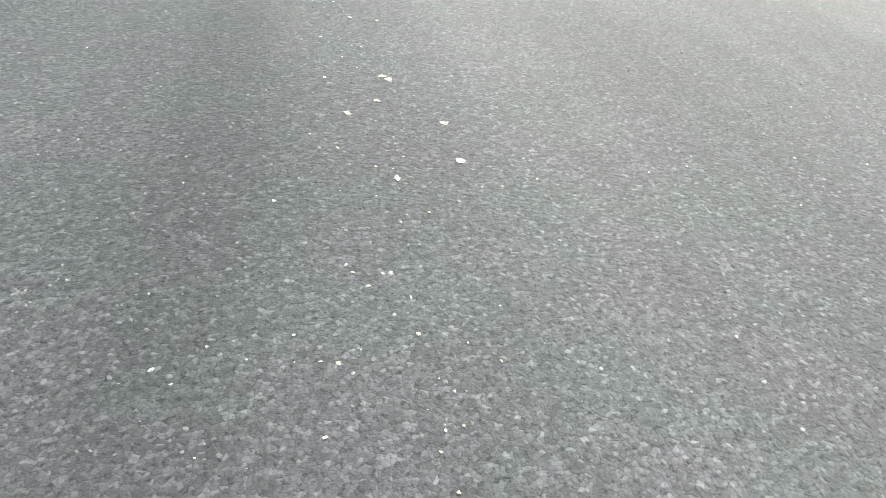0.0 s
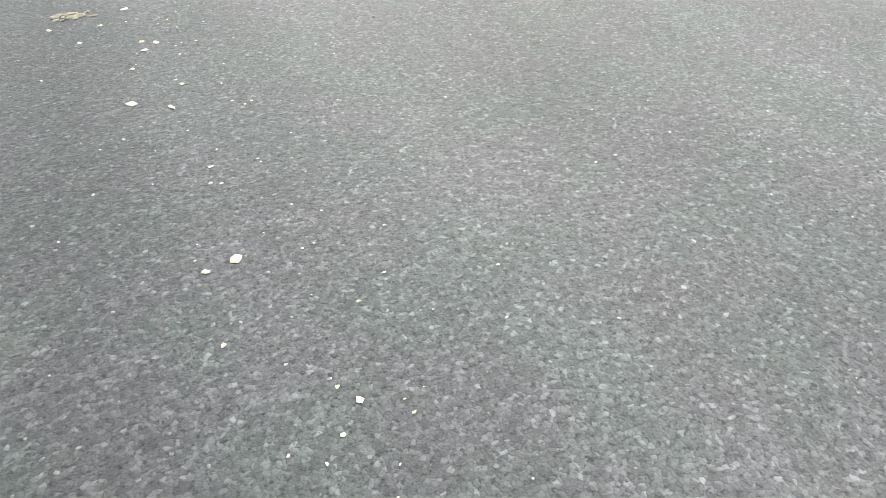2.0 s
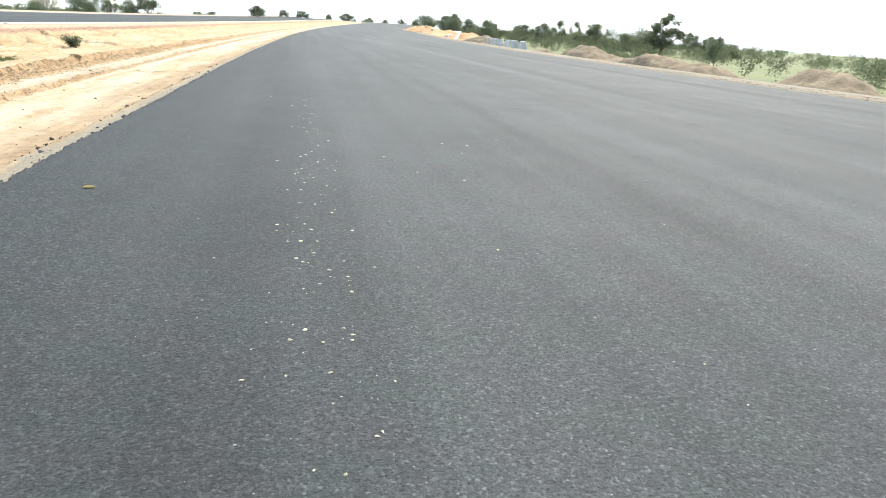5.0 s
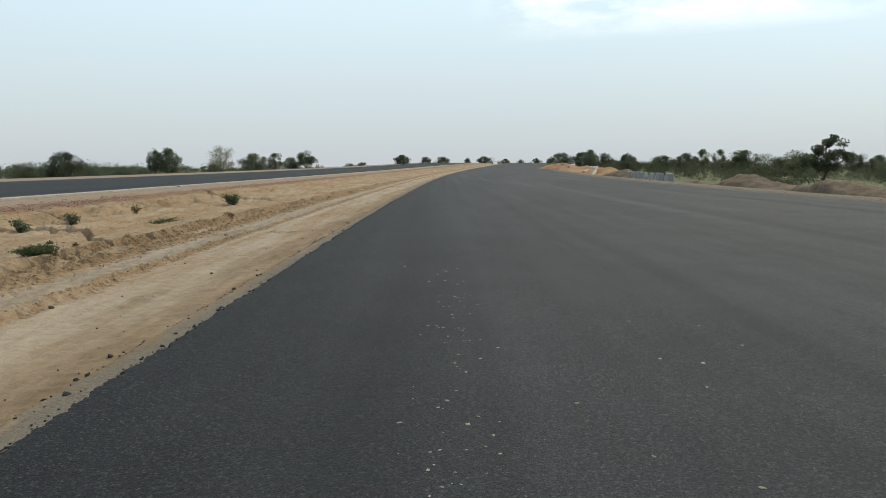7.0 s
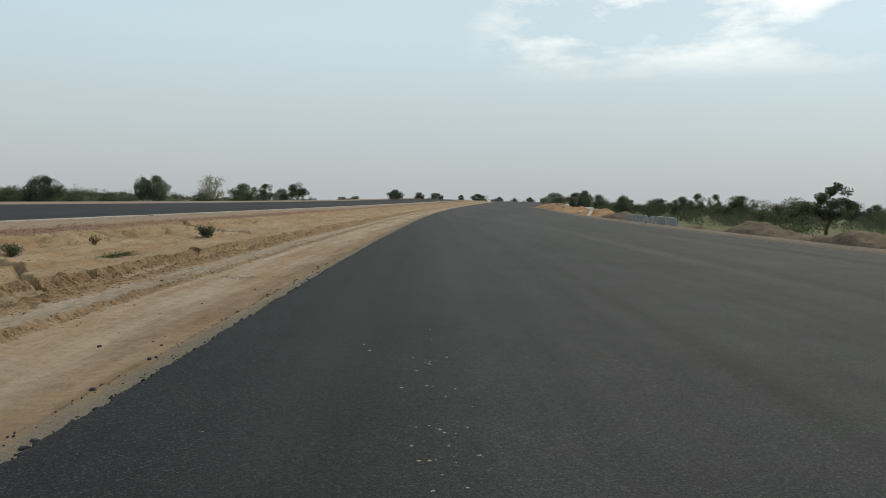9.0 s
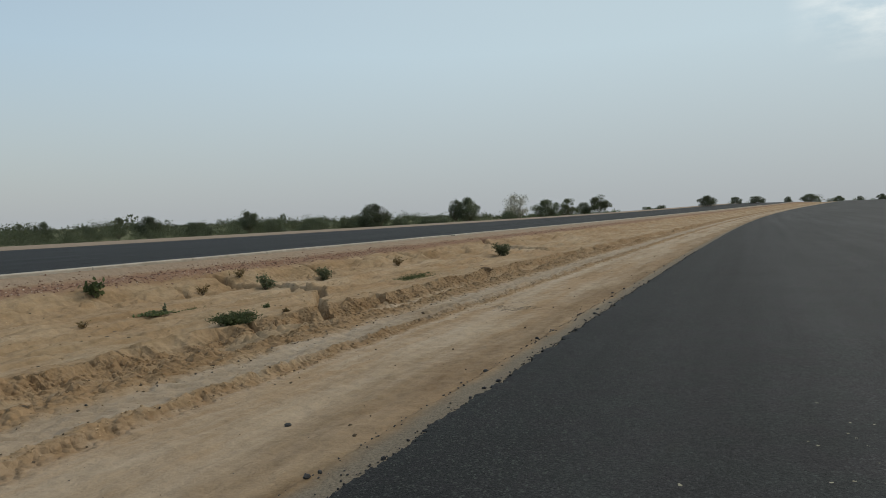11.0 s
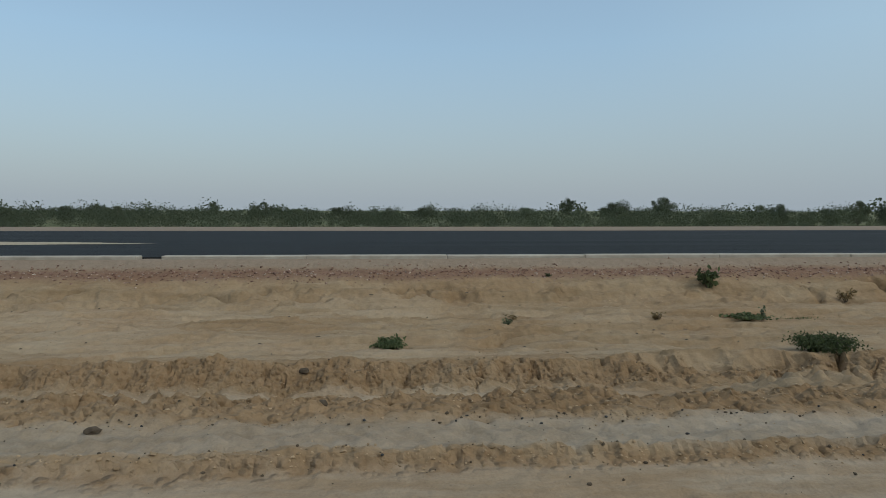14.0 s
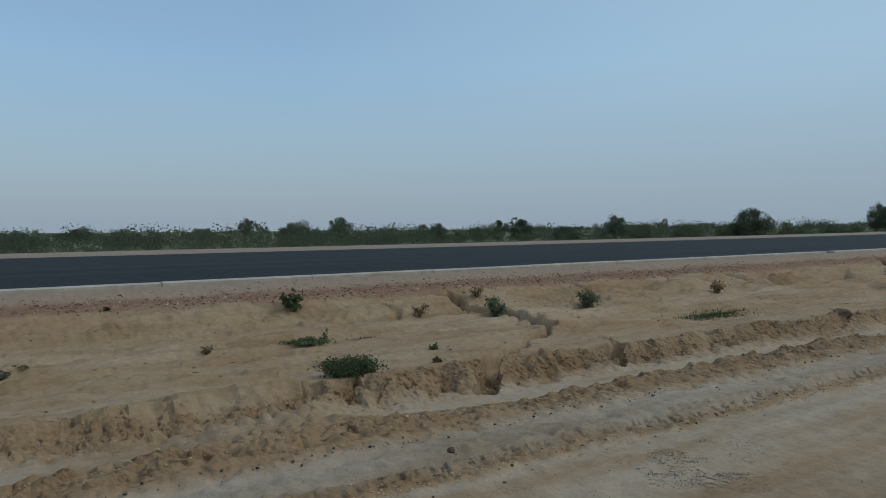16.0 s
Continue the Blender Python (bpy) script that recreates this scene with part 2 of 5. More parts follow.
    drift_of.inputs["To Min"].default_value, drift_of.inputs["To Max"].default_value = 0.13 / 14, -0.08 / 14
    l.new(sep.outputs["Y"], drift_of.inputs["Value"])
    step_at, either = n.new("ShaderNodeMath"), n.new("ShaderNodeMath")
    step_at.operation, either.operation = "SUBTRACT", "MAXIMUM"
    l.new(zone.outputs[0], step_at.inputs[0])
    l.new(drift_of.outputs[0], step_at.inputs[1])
    step_soil_shade = ramp(n, l, step_at.outputs[0], [(at(-2.25), GREY(0)), (at(-2.17), GREY(0.9)), (at(-2.1), GREY(0.9)), (at(-2.03), GREY(0))])
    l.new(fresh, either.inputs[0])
    l.new(step_soil_shade, either.inputs[1])
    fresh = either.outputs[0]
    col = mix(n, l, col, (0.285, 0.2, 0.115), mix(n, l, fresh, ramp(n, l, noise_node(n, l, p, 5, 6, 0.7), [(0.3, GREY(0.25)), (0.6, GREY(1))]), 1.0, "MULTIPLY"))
    # greyer tyre-marked band
    band = ramp(n, l, zone.outputs[0], [(at(-2.76), GREY(0)), (at(-2.64), GREY(0.85)), (at(-2.25), GREY(0.8)), (at(-2.17), GREY(0.0))])
    col = mix(n, l, col, (0.39, 0.355, 0.29), mix(n, l, band, streaks, 1.0, "MULTIPLY"))
    # pale sand drifts on the flat of the median
    drift = ramp(n, l, noise_node(n, l, p, 0.45, 5, 0.6, (1.0, 0.4, 1.0)), [(0.45, GREY(0)), (0.62, GREY(0.75))])
    flat = ramp(n, l, zone.outputs[0], [(at(-11.0), GREY(0)), (at(-10.0), GREY(1)), (at(-6.9), GREY(1)), (at(-6.4), GREY(0))])
    col = mix(n, l, col, (0.436, 0.373, 0.271), mix(n, l, drift, flat, 1.0, "MULTIPLY"))
    # fine washed layers along the road
    layers = ramp(n, l, noise_node(n, l, p, 3.2, 6, 0.65, (1.0, 0.12, 1.0)), [(0.34, (0.78, 0.75, 0.7)), (0.5, GREY(1.0)), (0.66, (1.1, 1.12, 1.15))])
    col = mix(n, l, col, layers, 0.9, "MULTIPLY")
    # road base and red stone dust below the kerb
    base = ramp(n, l, zone.outputs[0], [(at(-13.2), GREY(0.9)), (at(-12.35), GREY(0.9)), (at(-12.1), GREY(0.0))])
    col = mix(n, l, col, (0.310, 0.267, 0.218), base)
    red = ramp(n, l, zone.outputs[0], [(at(-12.3), GREY(0)), (at(-12.15), GREY(0.85)), (at(-11.95), GREY(0.7)), (at(-11.75), GREY(0.0))])
    col = mix(n, l, col, (0.224, 0.142, 0.109), red)
    ore = ramp(n, l, noise_node(n, l, p, 0.33, 5, 0.6), [(0.5, GREY(0)), (0.72, GREY(0.4))])
    col = mix(n, l, col, (0.356, 0.224, 0.115), mix(n, l, ore, flat, 1.0, "MULTIPLY"))
    fine = ramp(n, l, noise_node(n, l, p, 9, 8, 0.72), [(0.3, GREY(0.84)), (0.5, GREY(1.0)), (0.7, GREY(1.1))])
    col = mix(n, l, col, fine, 1.0, "MULTIPLY")
    grain = ramp(n, l, noise_node(n, l, p, 60, 4, 0.7), [(0.3, GREY(0.9)), (0.5, GREY(1.0)), (0.7, GREY(1.05))])
    col = mix(n, l, col, grain, 1.0, "MULTIPLY")
    col = mix(n, l, col, (0.795, 0.728, 0.675), 1.0, "MULTIPLY")
    # grey sealing grit right beside the asphalt
    grit = ramp(n, l, zone.outputs[0], [(at(-0.29), GREY(0)), (at(-0.24), GREY(0.85)), (at(0.0), GREY(0.9))])
    gritty = ramp(n, l, noise_node(n, l, p, 70, 4, 0.7), [(0.3, (0.08, 0.069, 0.052)), (0.5, (0.155, 0.134, 0.102)), (0.75, (0.22, 0.193, 0.15))])
    col = mix(n, l, col, gritty, grit)
    # scrub and thin grass far from the carriageways
    west_of = n.new("ShaderNodeMapRange")
    west_of.inputs["From Min"].default_value, west_of.inputs["From Max"].default_value = -33.0, -37.0
    l.new(wob.outputs[0], west_of.inputs["Value"])
    away = west_of.outputs[0]
    right = n.new("ShaderNodeMapRange")
    right.inputs["From Min"].default_value, right.inputs["From Max"].default_value = 20.0, 27.0
    l.new(sep.outputs["X"], right.inputs["Value"])
    both = n.new("ShaderNodeMath")
    both.operation = "MAXIMUM"
    l.new(away, both.inputs[0])
    l.new(right.outputs[0], both.inputs[1])
    cover = mix(n, l, both.outputs[0], ramp(n, l, noise_node(n, l, p, 0.09, 6, 0.65), [(0.35, GREY(0.55)), (0.55, GREY(1))]), 1.0, "MULTIPLY")
    green = ramp(n, l, noise_node(n, l, p, 0.5, 6, 0.7), [(0.3, (0.07, 0.085, 0.038)), (0.6, (0.13, 0.138, 0.065)), (0.8, (0.21, 0.185, 0.1))])
    col = mix(n, l, col, green, cover)
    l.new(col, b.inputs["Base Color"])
    crumb = n.new("ShaderNodeTexVoronoi")
    crumb.inputs["Scale"].default_value = 15
    l.new(p, crumb.inputs["Vector"])
    rough_soil = mix(n, l, fresh, ramp(n, l, crumb.outputs["Distance"], [(0.0, GREY(1)), (0.55, GREY(0))]), 1.0, "MULTIPLY")
    h0 = bump(n, l, rough_soil, 0.8, 0.05)
    h1 = bump(n, l, noise_node(n, l, p, 10, 6, 0.68), 0.7, 0.04, h0)
    l.new(bump(n, l, noise_node(n, l, p, 90, 3, 0.5), 0.15, 0.004, h1), b.inputs["Normal"])
    return m


def plain_material(name, stops, scale=8.0, rough=0.9, spec=0.2, bumps=0.4, dist=0.01, island=False, detail=6):
    m, n, l, b = nodes_of(name, rough, spec)
    p = place_of(n)
    fac = noise_node(n, l, p, scale, detail, 0.62)
    col = ramp(n, l, fac, stops)
    if island:
        tint = ramp(n, l, n.new("ShaderNodeNewGeometry").outputs["Random Per Island"], [(0.0, GREY(0.65)), (1.0, GREY(1.2))])
        col = mix(n, l, col, tint, 1.0, "MULTIPLY")
    l.new(col, b.inputs["Base Color"])
    l.new(bump(n, l, noise_node(n, l, p, scale * 6, 5), bumps, dist), b.inputs["Normal"])
    return m


def leaf_material(name, dark, light):
    m, n, l, b = nodes_of(name, 0.75, 0.15)
    g = n.new("ShaderNodeNewGeometry")
    tone = n.new("ShaderNodeObjectInfo").outputs["Random"]
    col = ramp(n, l, g.outputs["Random Per Island"], [(0.0, dark), (0.7, light), (1.0, tuple(v * 1.12 for v in light))])
    col = mix(n, l, col, ramp(n, l, tone, [(0.0, GREY(0.75)), (1.0, GREY(1.2))]), 1.0, "MULTIPLY")
    l.new(col, b.inputs["Base Color"])
    # thin blades let some light through
    glow, both = n.new("ShaderNodeBsdfTranslucent"), n.new("ShaderNodeMixShader")
    both.inputs[0].default_value = 0.5
    l.new(mix(n, l, col, (1.15, 1.2, 0.95), 1.0, "MULTIPLY"), glow.inputs["Color"])
    l.new(b.outputs[0], both.inputs[1])
    l.new(glow.outputs[0], both.inputs[2])
    l.new(both.outputs[0], n["Material Output"].inputs["Surface"])
    return m


ASPHALT = asphalt_material("fresh_asphalt")
AGGREGATE = aggregate_material()
EARTH = earth_material()
CONCRETE = plain_material("weathered_concrete", [(0.3, (0.29, 0.26, 0.21)), (0.55, (0.37, 0.335, 0.28)), (0.75, (0.44, 0.405, 0.345))], 3.0, 0.85)
SLAB = plain_material("grey_precast_concrete", [(0.3, (0.22, 0.22, 0.21)), (0.6, (0.33, 0.33, 0.315)), (0.8, (0.42, 0.415, 0.39))], 2.0, 0.85)
WHITEWASH = plain_material("white_paint", [(0.3, (0.7, 0.69, 0.66)), (0.7, (0.8, 0.8, 0.78))], 4.0, 0.7)
HEAP = plain_material("heaped_earth", [(0.3, (0.085, 0.064, 0.044)), (0.5, (0.14, 0.106, 0.072)), (0.7, (0.2, 0.155, 0.108))], 1.6, 0.95, 0.1, 0.8, 0.06)
ORANGE = plain_material("orange_bank_earth", [(0.3, (0.19, 0.105, 0.055)), (0.5, (0.29, 0.17, 0.09)), (0.7, (0.35, 0.235, 0.14))], 0.6, 0.95, 0.1, 0.8, 0.06)
CLOD = plain_material("dry_clods", [(0.3, (0.27, 0.19, 0.115)), (0.6, (0.36, 0.265, 0.165)), (0.8, (0.42, 0.325, 0.21))], 20.0, 0.95, 0.1, 0.5, 0.005, True)
CRUMB = plain_material("asphalt_crumbs", [(0.3, (0.02, 0.02, 0.021)), (0.6, (0.04, 0.04, 0.041)), (0.8, (0.08, 0.078, 0.075))], 60.0, 0.8, 0.3, 0.5, 0.004, True)
GRAVEL = plain_material("red_gravel", [(0.32, (0.12, 0.065, 0.048)), (0.5, (0.22, 0.135, 0.10)), (0.62, (0.33, 0.25, 0.195)), (0.7, (0.46, 0.4, 0.33))], 14.0, 0.9, 0.2, 0.4, 0.005, True, 2)
LIME = plain_material("pale_stone_chips", [(0.3, (0.2, 0.18, 0.13)), (0.6, (0.28, 0.255, 0.19)), (0.8, (0.36, 0.335, 0.265))], 40.0, 0.85, 0.2, 0.3, 0.002, True)
DUST = plain_material("trodden_lime_dust", [(0.3, (0.08, 0.073, 0.054)), (0.6, (0.108, 0.099, 0.074)), (0.8, (0.14, 0.128, 0.097))], 60.0, 0.9, 0.2, 0.3, 0.002, True)
DAMP = plain_material("damp_brown_clods", [(0.3, (0.1, 0.07, 0.045)), (0.6, (0.17, 0.12, 0.075)), (0.8, (0.24, 0.175, 0.11))], 12.0, 0.95, 0.1, 0.8, 0.02)
SAND = plain_material("spilled_sand", [(0.3, (0.3, 0.25, 0.17)), (0.7, (0.42, 0.36, 0.26))], 6.0, 0.95)
STONE = plain_material("dark_stone", [(0.3, (0.055, 0.042, 0.03)), (0.6, (0.1, 0.078, 0.056)), (0.8, (0.16, 0.125, 0.09))], 18.0, 0.95, 0.05)
BARK = plain_material("grey_brown_bark", [(0.3, (0.07, 0.055, 0.04)), (0.6, (0.13, 0.105, 0.08)), (0.8, (0.19, 0.16, 0.125))], 9.0, 0.95)
PALE_TWIG = plain_material("pale_twigs", [(0.3, (0.22, 0.2, 0.17)), (0.7, (0.36, 0.33, 0.29))], 9.0, 0.9)
# tree and scrub greens are lightened and greyed: distance haze in the colour
LEAF_DARK = leaf_material("dark_acacia_leaves", (0.076, 0.088, 0.064), (0.11, 0.125, 0.088))
LEAF_OLIVE = leaf_material("olive_scrub_leaves", (0.075, 0.085, 0.058), (0.105, 0.117, 0.077))
LEAF_SCRUB = leaf_material("hazed_scrub_leaves", (0.066, 0.075, 0.052), (0.085, 0.096, 0.064))
LEAF_GREEN = leaf_material("green_weed_leaves", (0.052, 0.064, 0.033), (0.108, 0.13, 0.066))
LEAF_GREY = leaf_material("grey_green_leaves", (0.07, 0.085, 0.055), (0.15, 0.165, 0.105))
LEAF_DRY = leaf_material("dry_brown_leaves", (0.11, 0.075, 0.04), (0.21, 0.155, 0.09))
BLOSSOM = leaf_material("pale_sparse_leaves", (0.2, 0.19, 0.15), (0.34, 0.32, 0.26))
YELLOW = leaf_material("yellow_leaf", (0.2, 0.16, 0.06), (0.26, 0.21, 0.09))


# ---------------- shape helpers ----------------
def mesh_from(name, verts, faces, material, smooth=False):
    me = bpy.data.meshes.new(name)
    verts, faces = np.asarray(verts, np.float32), np.asarray(faces, np.int32)
    k = faces.shape[1]
    me.vertices.add(len(verts))
    me.vertices.foreach_set("co", verts.ravel())
    me.loops.add(faces.size)
    me.loops.foreach_set("vertex_index", faces.ravel())
    me.polygons.add(len(faces))
    me.polygons.foreach_set("loop_start", np.arange(0, faces.size, k, dtype=np.int32))
    me.polygons.foreach_set("loop_total", np.full(len(faces), k, np.int32))
    me.polygons.foreach_set("use_smooth", np.full(len(faces), smooth))
    me.materials.append(material)
    me.update(calc_edges=True)
    return me


def part(name, bm, material, parent, label=""):
    """Links a bmesh or a finished mesh as one mesh object under a thing."""
    if isinstance(bm, bmesh.types.BMesh):
        me = bpy.data.meshes.new(name)
        bm.to_mesh(me)
        bm.free()
        me.materials.append(material)
    else:
        me = bm
    ob = new(name, me)
    ob.parent = parent
    return tagged(ob, label)


def lattice(seed, x, y):
    """A hash of whole numbers to 0..1."""
    h = (x.astype(np.int64) * 374761393 + y.astype(np.int64) * 668265263 + seed * 974634777) & 0xFFFFFFFF
    h = ((h ^ (h >> 13)) * 1274126177) & 0xFFFFFFFF
    return ((h ^ (h >> 16)) & 0xFFFFFF) / float(0xFFFFFF)


def vnoise(x, y, seed=0):
    x, y = np.broadcast_arrays(np.asarray(x, float), np.asarray(y, float))
    i, j = np.floor(x), np.floor(y)
    u, v = x - i, y - j
    u, v = u * u * (3 - 2 * u), v * v * (3 - 2 * v)
    a, b, c, d = lattice(seed, i, j), lattice(seed, i + 1, j), lattice(seed, i, j + 1), lattice(seed, i + 1, j + 1)
    return (a + (b - a) * u) * (1 - v) + (c + (d - c) * u) * v - 0.5


def fbm(x, y, seed=0, octaves=4, gain=0.5):
    out, amp = 0.0, 1.0
    for k in range(octaves):
        out = out + amp * vnoise(x * 2**k, y * 2**k, seed + 17 * k)
        amp *= gain
    return out


def lumps(x, y, seed=0):
    """Rounded blocks of uneven height with creases between them, 0..1."""
    x, y = np.broadcast_arrays(np.asarray(x, float), np.asarray(y, float))
    i, j = np.floor(x), np.floor(y)
    best, tall = np.full(x.shape, 9.0), np.zeros(x.shape)
    for di in (-1, 0, 1):
        for dj in (-1, 0, 1):
            a, b = lattice(seed, i + di, j + dj), lattice(seed + 5, i + di, j + dj)
            d = (i + di + a - x) ** 2 + (j + dj + b - y) ** 2
            tall = np.where(d < best, 0.6 + 0.4 * (a * 7.3 % 1), tall)
            best = np.minimum(best, d)
    return tall * np.sqrt(np.clip(1 - 1.4 * best, 0, 1))


# ---------------- the lie of the land ----------------


def bend(y):
    """The carriageways curve gently to the right."""
    d = np.clip(np.asarray(y, float) - BEND_FROM, 0, BEND_TO - BEND_FROM)
    return 0.0005 * d * d + np.maximum(np.asarray(y, float) - BEND_TO, 0) * 0.24


def rise(y):
    """They climb to a low crest and fall away behind it."""
    y = np.asarray(y, float)
    d = np.clip(y, 0, 230)
    return 0.00005 * d * d - 0.006 * np.clip(y - 270, 0, 500)


PROFILE = [
    (-4000, -1.3), (-60, -1.3), (-38, -1.2), (-32.2, 0.3), (-28.3, 0.22), (-28.0, 0.17), (-27.8, 0.08), (-13.2, 0.0), (-12.95, 0.08), (-12.6, 0.08), (-12.2, -0.12), (-11.5, -0.42), (-10.5, -0.61), (-10.0, -0.66), (-8.9, -0.64),
    (-7.5, -0.70), (-6.45, -0.66), (-6.12, -0.62), (-6.06, -0.68), (-5.88, -0.80), (-5.76, -0.84), (-5.6, -0.85), (-4.5, -0.76), (-4.0, -0.58), (-3.55, -0.34), (-3.1, -0.235), (-2.8, -0.19), (-2.2, -0.15), (-2.178, -0.19), (-2.1, -0.205), (-1.1, -0.185),
    (-0.36, -0.125), (-0.3, -0.085), (0.05, -0.065), (0.3, -0.09), (14.7, -0.09), (15.02, -0.05), (15.12, 0.02), (16.5, 0.03), (20.0, -0.95), (60.0, -1.0), (4000.0, -1.2),
]
PROFILE_U, PROFILE_Z = np.array(PROFILE).T

# rain-cut gullies in the median: (width, depth, points)
GULLIES = [
    (0.13, 0.42, [(-11.6, 18.8), (-11.2, 18.75), (-10.5, 19.1), (-9.8, 19.1), (-8.25, 18.8), (-7.85, 18.3), (-7.2, 17.3)]),
    (0.15, 0.42, [(-7.2, 17.3), (-6.45, 16.35), (-5.65, 15.6)]),
    (0.08, 0.26, [(-7.05, 18.95), (-6.05, 18.25), (-5.7, 17.85)]),
    (0.07, 0.28, [(-6.7, 14.5), (-5.8, 14.0)]),
    (0.08, 0.3, [(-11.75, 22.5), (-11.5, 22.65), (-10.9, 22.5)]),
    (0.13, 0.4, [(-11.7, 28.3), (-11.3, 28.6), (-10.7, 29.4)]),
    (0.12, 0.2, [(-8.8, 0.55), (-10.2, 0.2), (-10.9, 0.1), (-11.05, 0.65), (-11.4, 2.8)]),
    (0.18, 0.34, [(-12.0, 37.5), (-10.85, 36.95), (-7.7, 35.7)]),
    (0.12, 0.22, [(-11.4, 5.2), (-11.1, 5.85), (-11.45, 6.3)]),
    (0.11, 0.2, [(-11.25, 7.8), (-11.6, 9.7), (-11.25, 10.6)]),
    (0.06, 0.14, [(-11.6, 17.0), (-11.2, 17.2), (-10.7, 17.0)]),
]


# cracks whose far lip stands higher: (lift, points by growing u)
LIPS = [
    (0.13, [(-11.6, 18.8), (-11.2, 18.75), (-10.5, 19.1), (-9.8, 19.1), (-8.25, 18.8), (-7.85, 18.3)]),
    (0.10, [(-11.75, 22.5), (-11.5, 22.65), (-10.9, 22.5), (-10.3, 22.1)]),
    (0.14, [(-11.7, 28.3), (-11.3, 28.6), (-10.7, 29.4)]),
    (0.14, [(-12.0, 37.5), (-10.85, 36.95), (-7.7, 35.7)]),
]

# low broken edges facing the near carriageway: (drop, points)
LEDGES = [
    (0.2, [(-8.75, 0.65), (-9.83, 0.21), (-10.35, 0.23), (-10.38, 0.76), (-10.89, 0.78)]),
    (0.09, [(-10.81, 1.39), (-10.99, 2.3), (-11.46, 2.75)]),
    (0.09, [(-11.04, 5.4), (-11.19, 5.8), (-11.03, 6.43)]),
    (0.09, [(-11.19, 6.75), (-11.2, 7.32), (-11.18, 7.83)]),
    (0.07, [(-7.45, 2.8), (-8.13, 2.51), (-8.78, 2.39)]),
    (0.08, [(-6.52, 4.48), (-6.73, 4.74), (-6.95, 5.29), (-7.53, 6.28)]),
    (0.08, [(-6.81, 11.91), (-6.76, 12.13), (-6.51, 12.47)]),
    (0.08, [(-7.31, 12.99), (-7.57, 13.36), (-7.63, 13.9)]),
    (0.06, [(-10.99, 8.32), (-11.15, 9.28), (-11.34, 10.58)]),
    (0.12, [(-7.67, 9.92), (-7.96, 10.25), (-8.27, 10.76)]),
    (0.1, [(-11.14, 29.09), (-10.87, 29.65), (-10.4, 30.09)]),
]


def near_line(u, y, pts):
    d = np.full(np.broadcast(u, y).shape, 1e9)
    for (ax, ay), (bx, by) in zip(pts, pts[1:]):
        dx, dy = bx - ax, by - ay
        t = np.clip(((u - ax) * dx + (y - ay) * dy) / (dx * dx + dy * dy), 0, 1)
        d = np.minimum(d, np.hypot(u - ax - t * dx, y - ay - t * dy))
    return d


def hump(v, mid, half):
    return np.clip(1 - np.abs(v - mid) / half, 0, 1) ** 0.7


